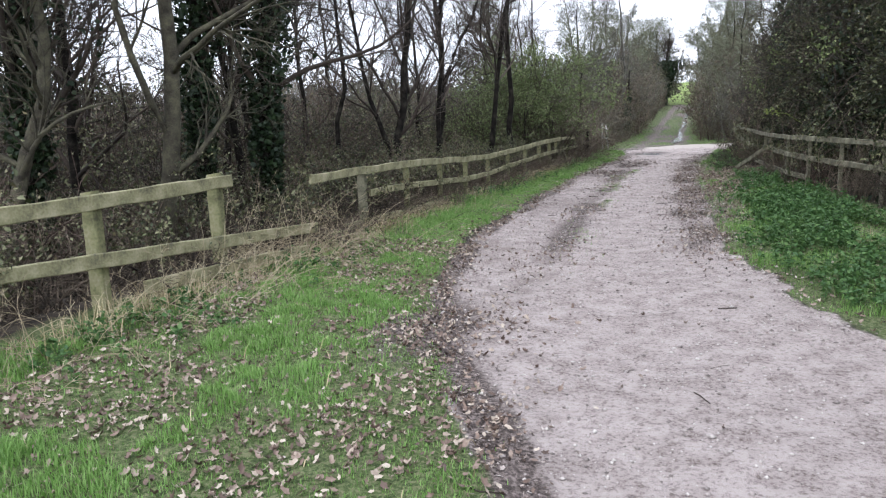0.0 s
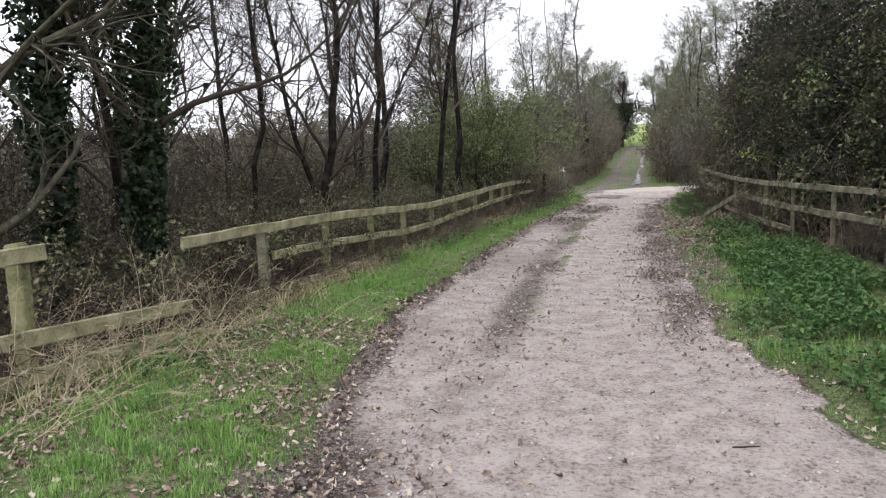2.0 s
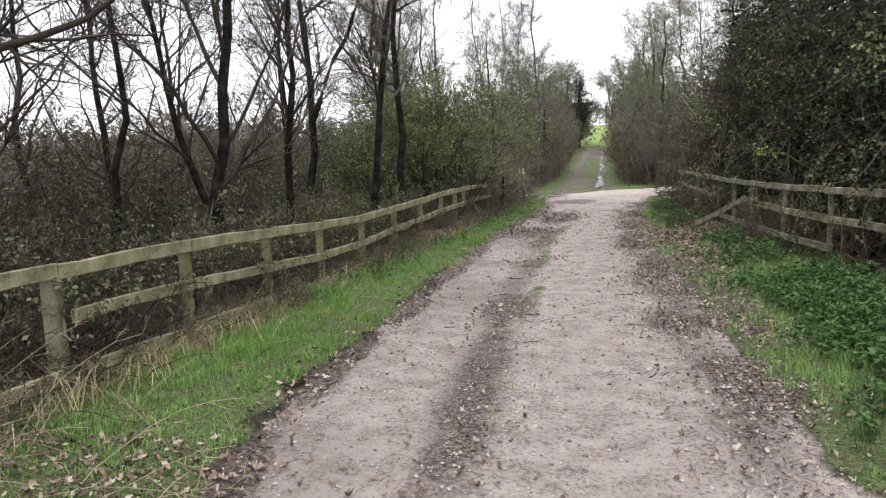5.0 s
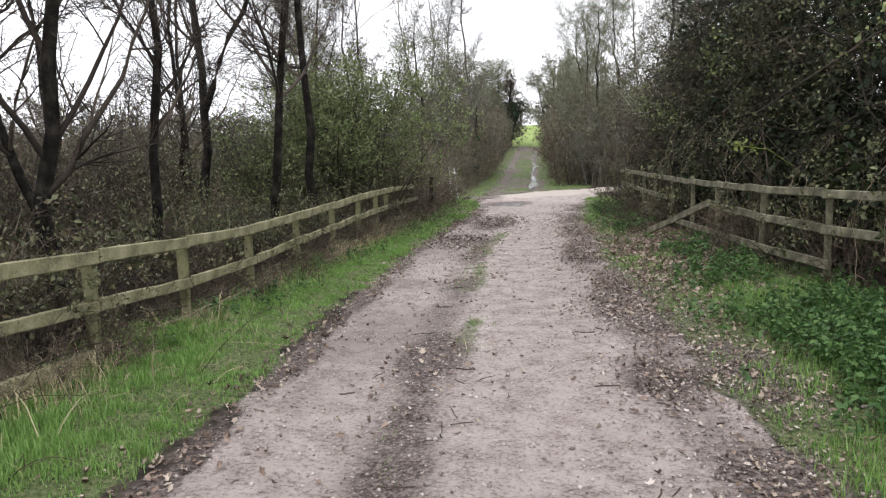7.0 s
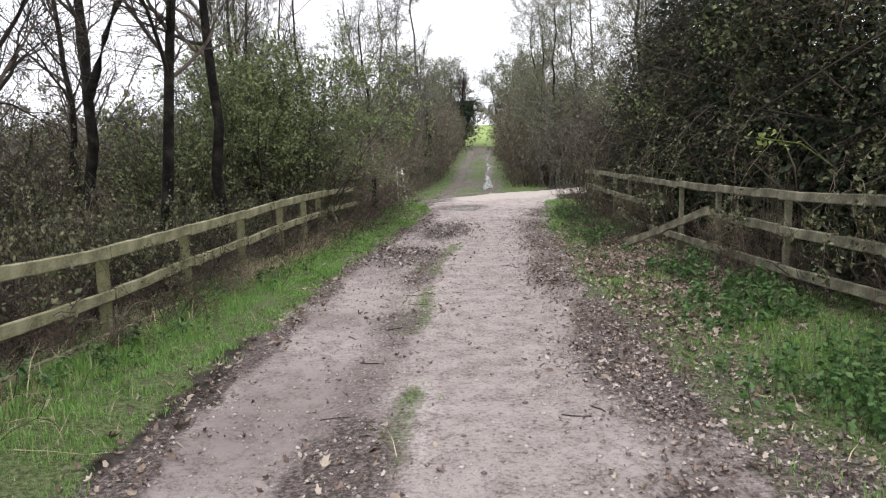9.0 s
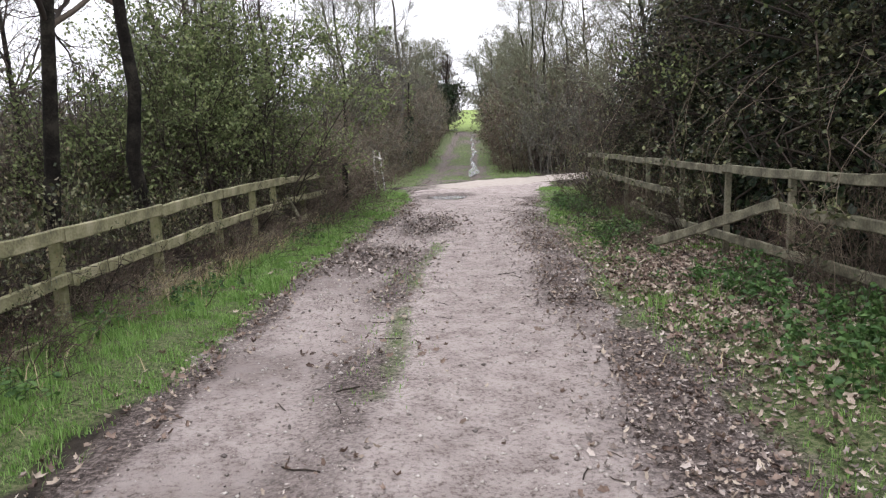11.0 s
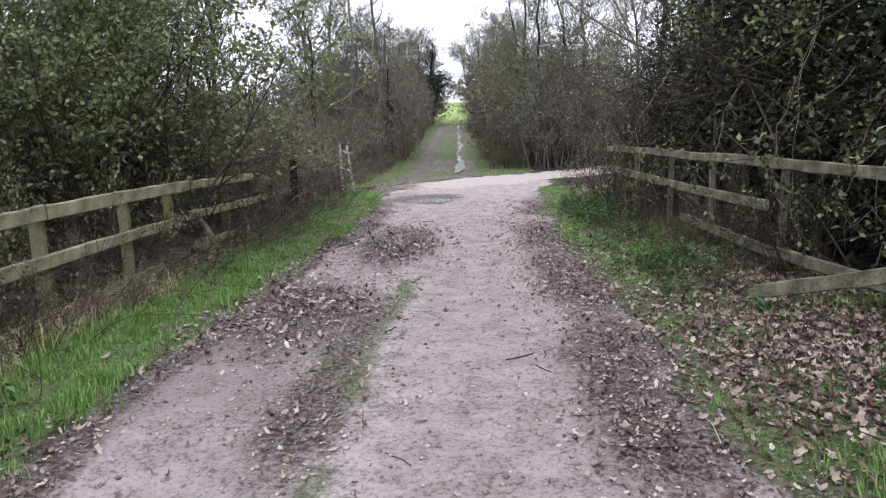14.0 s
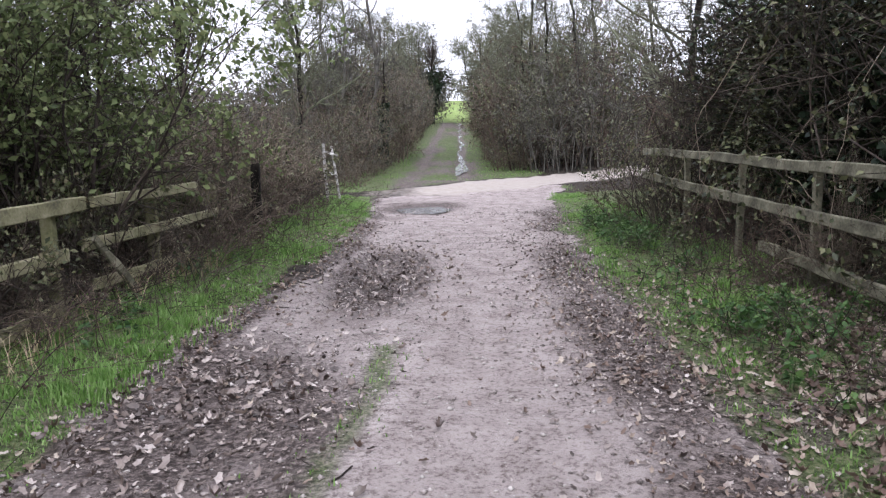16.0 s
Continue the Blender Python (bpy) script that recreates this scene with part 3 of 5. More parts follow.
fd = thing("post_and_rail_fence", 2.6, 20.0, 0.1, "grey weathered wooden post and rail fence half lost in a hedge", "fence", "lane fences")
for y in (28.1, 26.8, 25.45, 24.1, 22.6, 21.05, 19.6, 18.05, 16.65, 15.2, 13.8, 12.4, 11.0, 9.6):
    add_post(fd, other_x(y) + 0.012 * math.sin(y * 5), y, 1.10 + 0.02 * math.sin(y * 3), 0.06, (0.02 * math.sin(y * 7), 0.015 * math.cos(y * 4)), M["greyrail"], yaw=1.5)
upper = [(28.3, 1.06), (26.8, 1.065), (24.1, 1.05), (21.05, 1.05), (19.6, 1.07), (18.05, 1.08), (16.65, 1.09), (15.2, 1.10), (13.8, 1.10), (12.4, 1.10), (11.0, 1.10), (9.6, 1.10)]
rails_along(fd, [(other_x(y), y, z) for y, z in upper], 0.05, 81, 1, tall=0.088, material=M["greyrail"])
rails_along(fd, [(other_x(y), y, z) for y, z in ((28.3, 0.755), (25.45, 0.71), (22.75, 0.675))], 0.05, 91, 1, tall=0.095, material=M["greyrail"])
rails_along(fd, [(other_x(y), y, z) for y, z in ((19.74, 0.765), (18.05, 0.74), (16.65, 0.72), (15.2, 0.72), (13.8, 0.73), (12.4, 0.74), (11.0, 0.74), (9.6, 0.74))], 0.05, 111, 1, tall=0.095, material=M["greyrail"])
rails_along(fd, [(other_x(y), y, z) for y, z in ((24.9, 0.34), (22.6, 0.305), (19.6, 0.37), (18.05, 0.37), (16.5, 0.35))], 0.05, 121, 1, tall=0.095, material=M["greyrail"])
fr = thing("fallen_rail", 2.02, 21.75, 0.1, "fallen grey fence rail leaning from the ground against its post", "fence rail")
add_rail(fr, (2.02, 21.78, 0.17), (2.50, 19.66, 0.80), 0.10, 0.04, 130, M["greyrail"], "board")

# odd posts by the crossing
op = thing("fence_post", -2.5, 27.85, 0.0, "short dark wooden post among bare twigs", "post")
add_post(op, -2.5, 27.85, 1.04, 0.11, (0.02, 0.02), M["bark"])
gp = thing("old_gate", -2.30, 33.2, 0.0, "remains of a white-painted wooden gate, leaning", "gate")
add_post(gp, -2.38, 33.2, 1.22, 0.055, (-0.05, 0), M["white"])
add_post(gp, -2.12, 33.3, 1.16, 0.045, (-0.16, 0), M["white"], "stile")
for z, sd in ((1.05, 140), (0.66, 141)):
    add_rail(gp, (-2.42, 33.12, z), (-2.16, 33.22, z - 0.08), 0.045, 0.02, sd, M["white"])


# ---- plants ----
def slivers(soup, A, D, length, width, r=rng):
    """Finest twigs: one thin pointed triangle each."""
    n = len(A)
    ln = (length * r.uniform(0.4, 1.2, n))[:, None]
    s = unit(np.cross(D, r.normal(size=(n, 3)))) * width
    tip = A + unit(D + 0.25 * r.normal(size=(n, 3))) * ln
    soup.add(np.stack([A - s, A + s, tip], 1), np.arange(n * 3).reshape(-1, 3))


def spray(soup, P, n, length, width, droop=0.0, r=rng, t0=0.15):
    A = along(P, n, r, t0)
    D = np.repeat(unit(P[:, -1] - P[:, 0]), n, 0)
    slivers(soup, A, unit(D * 0.7 + 0.8 * r.normal(size=D.shape) + [0, 0, -droop]), length, width, r)


def bare_tree(x, y, h, r0, seed, limbs=16, twigs=7, fine=7, lean=(0, 0), material="bark", first=0.3, reach=0.3, up=0.10, fork=None, ivy=0, ivy_leaf=0.085, bulk=1.0, label="", twig_mat="twig", spread=0.9, sliver=5, buds=0, bud=0.06):
    """A leafless tree: tapered trunk, limbs, branches and twigs; ivy: clothed trunk."""
    r = np.random.default_rng(seed)
    z = float(height(x, y)) - 0.1
    t = thing("tree", x, y, z, label or "slender leafless tree with dark bark among brambles", "tree", "trees along the lane")
    P, R = stem(0, 0, 0, h, r0, lean, 0.035 if ivy else 0.06, 14, r)
    trunk = Soup()
    tubes(trunk, P, R, 9)
    lead, leadr = P, R
    if fork:
        Q, S = stem(*(P[0, fork] - [0, 0, 0.05]), h * 0.6, R[0, fork] * 0.8, (h * 0.28, -h * 0.06), 0.05, 14, r)
        tubes(trunk, Q, S, 8)
        lead, leadr = np.concatenate([P, Q]), np.concatenate([R, S])
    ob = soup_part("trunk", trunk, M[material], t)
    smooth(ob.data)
    crown = Soup()
    L1, R1 = grow(lead, leadr, limbs, first, 0.98, h * reach, spread, up, 0.16, 8, 0.5, 0.006, r)
    tubes(crown, L1, R1, 5)
    L2, R2 = grow(L1, R1, twigs, 0.15, 0.98, h * reach * 0.42, 0.85, up * 0.6, 0.2, 5, 0.6, 0.005, r)
    tubes(crown, L2, R2, 3)
    L3, R3 = grow(L2, R2, fine, 0.1, 1.0, h * reach * 0.2, 0.8, up * 0.4, 0.2, 3, 0.7, 0.004, r)
    tubes(crown, L3, R3, 3)
    spray(crown, L3, sliver, 0.34, 0.003 + 0.0012 * (y > 34), 0, r)
    if buds:
        pts = along(L3, buds, r, 0.1)
        leaves(crown, pts + r.normal(size=pts.shape) * (0.02 + bud), bud, 0.5, 0.6, r)
    soup_part("crown", crown, M[twig_mat if material == "bark" else material], t)
    if ivy:
        so = Soup()
        k = r.uniform(0, 1, ivy) ** 1.1
        zz = k * h * 0.62
        c = np.stack([np.interp(zz, P[0, :, 2], P[0, :, a]) for a in range(3)], -1)
        a = r.uniform(0, 2 * np.pi, ivy)
        bulge = bulk * (0.4 + 1.5 * lattice(a * 0.9, zz, 1.9, seed) ** 1.5) * np.interp(zz, [0, 1.5, 2.6, 3.6, 6], [0.07, 0.11, 0.15, 0.30, 0.36])
        rad = r0 * 0.8 + bulge * r.uniform(0.25, 1.0, ivy) ** 0.7
        c[:, 0] += np.cos(a) * rad
        c[:, 1] += np.sin(a) * rad
        leaves(so, c, ivy_leaf, 0.7, 0.85, r)
        far_out = L1[L1[:, 0, 2] < h * 0.55]
        if len(far_out):
            pts = along(far_out, 130, r, 0.0)
            pts = pts[np.hypot(pts[:, 0], pts[:, 1]) < bulk * r.uniform(0.2, 1.3, len(pts))]
            leaves(so, pts + r.normal(size=pts.shape) * 0.1 * bulk, ivy_leaf, 0.7, 0.8, r)
        soup_part("ivy", so, M["ivy"], t, "dark glossy ivy clothing the trunk")
    return t


def bare_bush(x, y, h, w, seed, twig="twig", leaf="", leaf_n=0, stems=18, label="", name="bush", category="bush", group="scrub by the lane", leaf_size=0.05, sliver=7, arch=0.0, sides=(6, 5), z=None, fat=0.0024, low=0.0, vase=0.55, least=0.003):
    """A thicket of stems, branches and twigs, with or without leaves."""
    r = np.random.default_rng(seed)
    t = thing(name, x, y, (float(height(x, y)) if z is None else z) - 0.05, label, category, group)
    a, q = r.uniform(0, 2 * np.pi, stems), r.uniform(0, 1, stems) ** 0.7
    base = np.stack([np.cos(a) * q * w * 0.45, np.sin(a) * q * w * 0.45, np.zeros(stems)], -1)
    d = unit(np.stack([np.cos(a) * q * vase * w / h, np.sin(a) * q * vase * w / h, np.ones(stems)], -1) + 0.15 * r.normal(size=(stems, 3)))
    Q, dd = [base], d
    ln = h * r.uniform(0.6, 1.1, stems) * (1 - 0.25 * q)
    for j in range(7):
        dd = unit(dd + 0.14 * r.normal(size=dd.shape) + np.array([0, 0, -arch * (j > 1)]))
        Q.append(Q[-1] + dd * (ln / 7)[:, None])
    P = np.stack(Q, 1)
    P[..., 2] = np.maximum(P[..., 2], 0.02)
    R = (0.006 + 0.008 * h / 3) * np.linspace(1.2, 0.35, 8)[None] * r.uniform(0.5, 1.3, (stems, 1))
    so = Soup()
    tubes(so, P, R, 4)
    L1, R1 = grow(P, R, sides[0], 0.12, 0.98, h * 0.34, 0.9, 0.02 - arch * 0.3, 0.2, 5, 0.7, least, r)
    tubes(so, L1, R1, 3)
    L2, R2 = grow(L1, R1, sides[1], 0.1, 1.0, h * 0.17, 0.9, 0.0, 0.22, 3, 0.7, least * 0.7, r)
    tubes(so, L2, R2, 3)
    spray(so, L2, sliver, 0.07 * h + 0.08, fat, arch, r)
    spray(so, L1, sliver * 2, 0.07 * h + 0.08, fat, arch, r)
    tagged(soup_part("tangle", so, M[twig], t), kind="stuff")
    if leaf_n:
        so = Soup()
        pts = along(np.concatenate([L2]), max(1, leaf_n // len(L2)), r, 0.1)
        pts = pts[pts[:, 2] > low * h * r.uniform(0.5, 1.3, len(pts))]
        leaves(so, pts + r.normal(size=pts.shape) * 0.05, leaf_size, 0.8, 0.6, r)
        tagged(soup_part("foliage", so, M[leaf], t), kind="stuff")
    return t


def place(proto, x, y, scale=1.0, tall=1.0, turn=None, dz=0.0):
    m = Matrix.Translation((x, y, float(height(x, y)) - 0.05 + dz)) @ Matrix.Rotation(rng.uniform(0, 6.28) if turn is None else turn, 4, "Z") @ Matrix.Diagonal((scale, scale, scale * tall, 1))
    return copy_thing(proto, m)


# trees by the long fence
IV = "tree trunk thickly clothed in dark glossy ivy"
bare_tree(-5.55, 11.22, 9.5, 0.13, 11, 20, 6, 6, (0.45, 0.1), ivy=6000, label=IV, first=0.22, reach=0.32, up=0.02)
bare_tree(-6.1, 10.37, 9.5, 0.13, 12, 20, 6, 6, (0.2, 0.1), ivy=6000, label=IV, first=0.22, reach=0.32, up=0.02)
bare_tree(-6.75, 8.1, 9.0, 0.12, 21, 20, 6, 6, (0.1, 0.1), ivy=5000, label=IV, first=0.2, reach=0.32, up=0.02)
bare_tree(-5.59, 8.74, 9.0, 0.12, 13, 20, 7, 6, (0.2, 0.3), "lichen", 0.15, 0.34, 0.0, label="leafless tree with lichened trunk and low branches")
bare_tree(-6.2, 7.3, 7.5, 0.09, 14, 18, 7, 6, (1.2, 0.4), "lichen", 0.15, 0.36, 0.0, label="leaning leafless tree with lichened bark")
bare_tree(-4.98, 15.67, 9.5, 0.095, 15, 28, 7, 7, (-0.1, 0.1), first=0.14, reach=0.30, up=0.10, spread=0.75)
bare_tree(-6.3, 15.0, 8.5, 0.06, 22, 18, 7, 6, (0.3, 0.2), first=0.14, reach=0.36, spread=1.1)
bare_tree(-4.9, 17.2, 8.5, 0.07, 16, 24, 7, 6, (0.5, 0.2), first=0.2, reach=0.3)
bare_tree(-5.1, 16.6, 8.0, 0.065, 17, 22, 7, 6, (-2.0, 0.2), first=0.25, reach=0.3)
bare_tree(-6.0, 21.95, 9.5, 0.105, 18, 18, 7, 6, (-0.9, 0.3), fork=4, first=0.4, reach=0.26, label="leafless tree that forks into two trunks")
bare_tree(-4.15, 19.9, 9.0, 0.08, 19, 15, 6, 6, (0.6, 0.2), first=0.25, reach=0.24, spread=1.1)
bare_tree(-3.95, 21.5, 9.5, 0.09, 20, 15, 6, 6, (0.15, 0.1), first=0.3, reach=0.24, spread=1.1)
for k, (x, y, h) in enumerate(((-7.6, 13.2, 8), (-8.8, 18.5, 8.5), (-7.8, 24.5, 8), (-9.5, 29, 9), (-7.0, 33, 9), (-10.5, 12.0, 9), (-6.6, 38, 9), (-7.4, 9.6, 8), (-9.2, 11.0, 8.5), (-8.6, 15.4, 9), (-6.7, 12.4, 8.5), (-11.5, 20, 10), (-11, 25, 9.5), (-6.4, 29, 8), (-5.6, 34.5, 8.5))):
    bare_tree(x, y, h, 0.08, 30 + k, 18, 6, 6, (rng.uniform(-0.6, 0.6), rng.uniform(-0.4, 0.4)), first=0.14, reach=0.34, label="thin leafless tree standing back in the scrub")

# tall trees by the crossing
for k, (x, y, h, ln) in enumerate(((-4.5, 45.2, 12, (-0.9, 0)), (-4.1, 45.6, 13, (0.1, 0)), (-3.75, 45.0, 11.5, (0.8, 0.2)))):
    bare_tree(x, y, h, 0.065, 50 + k, 20, 7, 6, ln, "greybark", 0.2, 0.22, 0.14, label="tall grey leafless tree, one of several stems", spread=0.6)
bare_tree(-2.85, 45.6, 13.5, 0.085, 55, 22, 6, 5, (0.3, 0), "greybark", 0.2, 0.16, 0.1, label="thin straight leafless tree by the lane", spread=1.0)
bare_tree(-2.25, 47.5, 4.2, 0.12, 56, 6, 3, 3, (0.05, 0), ivy=2600, label="dead stump of a trunk clothed in ivy", reach=0.12)
bare_tree(-0.6, 97.0, 9.0, 0.25, 57, 24, 7, 6, (0.6, 0), ivy=5000, ivy_leaf=0.22, bulk=4.0, label="dark ivy-covered tree at the end of the lane", reach=0.42, first=0.2)
for k, (x, y, h) in enumerate(((4.9, 33.2, 8.5), (5.2, 47.0, 9.5), (6.6, 49.5, 10), (7.5, 34.5, 9.5), (9.5, 50, 10), (4.3, 52, 9), (4.2, 45.8, 8.5), (3.7, 47.5, 9), (-4.3, 41.0, 7.5), (-7.2, 33.0, 8), (-8.4, 37.5, 9), (-4.8, 54, 5), (4.8, 60, 5.5), (5.2, 72, 6), (-3.0, 78, 6))):
    bare_tree(x, y, h, 0.10, 60 + k, 26, 8, 6, (-0.3, 0), "bark", 0.1, 0.36, 0.05, label="tree in first grey-green bud", twig_mat="budding", sliver=4, buds=3)
for k, (x, y, h) in enumerate(((-3.2, 104, 9.5), (6.8, 108, 8.5), (-2.2, 99, 10), (5.2, 98, 10), (-3.4, 88, 8), (6.0, 84, 8), (10.0, 106, 11), (-8.0, 106, 11), (6.5, 92, 10), (-4.5, 92, 10), (6.4, 104, 11), (-6.0, 100, 11), (-1.2, 103, 10.5), (9, 99, 11), (-8.5, 97, 11))):
    bare_tree(x, y, h, 0.15, 70 + k, 24, 7, 6, (0, 0), "bark", 0.1, 0.36, 0.04, label="leafless tree at the end of the lane", twig_mat="budding", sliver=3, buds=4, bud=0.14)

for x, y, h, ln, sd in ((4.9, 103, 9.0, (-1.4, 0), 120), (-1.8, 100, 9.0, (0.6, 0), 121), (-4.2, 96, 9.0, (0.4, 0), 124)):
    bare_tree(x, y, h, 0.16, sd, 30, 8, 6, ln, "bark", 0.30, 0.48, 0.0, label="broad tree in grey-green bud over the end of the lane", twig_mat="budding", sliver=3, buds=3, bud=0.13, spread=1.1)

# scrub: a few grown once, then set out
BR = "tangle of brambles with dark leaves and bare stems"
bram = [bare_bush(-4.9, 12.0, 1.35, 1.9, 80, "twig", "bramble", 7000, 30, BR, "bramble_bush", "bramble", "brambles behind the fence", 0.056, 1, 0.16, (5, 4), low=0.72),
        bare_bush(-4.8, 14.3, 1.45, 1.9, 81, "tantwig", "bramble", 2200, 36, BR, "bramble_bush", "bramble", "brambles behind the fence", 0.05, 1, 0.2, (6, 4), low=0.6, least=0.0035),
        bare_bush(-4.7, 16.4, 1.3, 1.9, 82, "redtwig", "bramble", 4500, 34, BR, "bramble_bush", "bramble", "brambles behind the fence", 0.06, 1, 0.18, (5, 4), low=0.72)]
k = 0
for y in np.arange(4.5, 33.5, 1.25):
    for dx, s in ((0.85, 0.85), (1.8, 1.05), (3.0, 1.3)):
        xx = fence_x(y) - dx - rng.uniform(-0.2, 0.25)
        place(bram[k % 3], xx, y + rng.uniform(-0.5, 0.5), s * rng.uniform(0.85, 1.15), rng.uniform(0.85, 1.15))
        k += 1
    if 16 < y < 32:
        place(bram[k % 3], fence_x(y) - 0.62, y, 0.6, rng.uniform(1.5, 2.0))
for j, y in enumerate(np.arange(9.9, 28, 1.15)):
    place(bram[(1, 2, 1)[j % 3]], fence_x(y) - 0.1 + rng.uniform(-0.1, 0.25), y + rng.uniform(-0.3, 0.3), rng.uniform(0.30, 0.5), rng.uniform(0.9, 1.5))
SC = "leafless brown thicket of fine twigs"
scrub = [bare_bush(-8.5, 15, 2.8, 2.6, 90, "twig", "bramble", 1800, 24, SC, sliver=1, least=0.004, leaf_size=0.055),
         bare_bush(-8.2, 19, 2.8, 2.6, 91, "redtwig", "bramble", 900, 26, SC, sliver=1, least=0.004, leaf_size=0.06),
         bare_bush(-8.2, 23, 2.8, 2.6, 92, "twig", "bramble", 3000, 24, SC, sliver=1, least=0.004, leaf_size=0.06)]
thin = [bare_bush(-14, 16, 2.8, 2.6, 93, "tantwig", "budding", 900, 24, SC, sliver=3, sides=(5, 3), vase=0.15, fat=0.008, leaf_size=0.06),
        bare_bush(-14, 20, 2.8, 2.6, 94, "greybark", "budding", 1600, 24, SC, sliver=3, sides=(5, 3), vase=0.15, fat=0.008, leaf_size=0.06),
        bare_bush(-14, 24, 2.8, 2.6, 96, "redtwig", "bramble", 2600, 22, SC, sliver=2, sides=(5, 3), vase=0.15, fat=0.008, leaf_size=0.065)]
k = 0
for x0, step_y, s in ((-6.6, 2.0, 0.80), (-8.6, 2.2, 1.1), (-11.5, 2.8, 1.35), (-16, 3.2, 1.6)):
    for y in np.arange(5, 44, step_y):
        place((scrub if x0 > -9 else thin)[k % 3], x0 + rng.uniform(-0.7, 0.7), y + rng.uniform(-0.6, 0.6), s * rng.uniform(0.75, 1.15), rng.uniform(0.8, 1.1))
        k += 1
for y in np.arange(27.6, 32.5, 1.0):
    place(scrub[1], -3.45 - rng.uniform(0, 0.5), y, rng.uniform(0.6, 0.75), 0.95)
    place(scrub[k % 3], -4.9 - rng.uniform(0, 0.5), y, rng.uniform(0.8, 1.0), 1.0)
    k += 1
TT = "tangled tan-brown climber stems over the end of the fence"
for x, y, hh, sd in ((-3.25, 28.2, 1.9, 110), (-3.2, 29.8, 2.0, 111), (-3.6, 31.4, 1.9, 112), (-3.3, 26.6, 1.5, 113), (-3.9, 30.4, 2.6, 114)):
    bare_bush(x, y, hh, 1.4, sd, "tantwig", "bramble", 1200, 30, TT, sliver=1, arch=0.13, sides=(8, 4), leaf_size=0.05, fat=0.003, least=0.004)
# hedges of the far lane, both sides
for y in np.arange(37.5, 99, 1.7):
    s = rng.uniform(0.75, 1.35)
    tight = -0.5 * step(60, 96, y)
    place(thin[int(k) % 3], far_mid(y) - 3.0 + tight - rng.uniform(0, 0.4), y, s * (0.85 if y < 50 else 1.1), 1.15)
    place(thin[(k + 2) % 3], far_mid(y) - 2.3 + tight - rng.uniform(0, 0.3), y + 0.7, rng.uniform(0.35, 0.55), 0.8)
    if y > 50:
        place(thin[int(k + 1) % 3], far_mid(y) - 5.0 - rng.uniform(0, 0.4), y, s * 1.5, 1.2)
    if y > 42:
        place(thin[k % 3], far_mid(y) + 3.15 - tight + rng.uniform(0, 0.4), y, s * 1.1, 1.1)
        place(thin[(k + 1) % 3], far_mid(y) + 2.35 - tight + rng.uniform(0, 0.3), y + 0.6, rng.uniform(0.4, 0.6), 0.8)
        place(thin[k % 3], far_mid(y) + 5.2 + rng.uniform(0, 0.4), y, s * 1.4, 1.3)
    k += 1
for x, y, s in ((-2.6, 101, 2.4), (-4.8, 99, 2.8), (7.3, 101, 2.4), (8.2, 98, 2.9), (-7.5, 101, 3.0), (10.8, 100, 3.0), (-10.5, 98, 3.0), (13.5, 97, 3), (-14, 99, 3)):
    place(thin[k % 3], x, y, s, 1.0)
    k += 1
for x, y, s in ((4.9, 45.6, 1.15), (6.3, 46.8, 1.2), (7.9, 48.2, 1.2), (3.7, 46.6, 1.2), (9.6, 49.6, 1.3), (5.3, 48.4, 1.4), (-5.4, 38, 1.0), (-6.6, 36.5, 1.0), (-5.2, 41, 1.0), (-8.5, 40, 1.1)):
    place(scrub[k % 3], x, y, s, 1.0)
    k += 1
# far woods on the skyline
far = bare_bush(-60, 60, 7.5, 7, 95, "farwood", "farwood", 1200, 15, "leafless far woodland on the skyline", "woodland", "wood", "far woods", 0.35, 3, 0.0, (4, 4), fat=0.035)
for a in np.linspace(math.pi * 0.47, math.pi * 1.02, 46):
    d = rng.uniform(62, 85)
    place(far, d * math.cos(a) - 8, d * math.sin(a) * 1.3 + 10, rng.uniform(0.8, 1.2), rng.uniform(0.75, 1.0))
for a in np.linspace(0.1, math.pi * 0.40, 22):
    place(far, 75 * math.cos(a) + 6, 75 * math.sin(a) + 35, rng.uniform(0.8, 1.2), 0.9)

for j, x in enumerate(np.arange(-16, 26, 3.2)):
    place(far, x, 160 + 4 * math.sin(j * 2.1), rng.uniform(0.75, 1.0), rng.uniform(0.8, 1.0))

# hawthorns coming into leaf
HW = "hawthorn bush coming into small green leaf"
for x, y, h, w, n, s, low in ((-4.05, 25.2, 4.4, 2.3, 32000, 100, 0.36), (-5.0, 26.9, 4.5, 2.1, 22000, 101, 0.3), (-5.3, 23.6, 3.2, 1.7, 9000, 102, 0.3)):
    bare_bush(x, y, h, w, s, "twig", "young", n, 34, HW, "hawthorn", "bush", "hawthorns", 0.066, 2, 0.0, (8, 7), low=low)

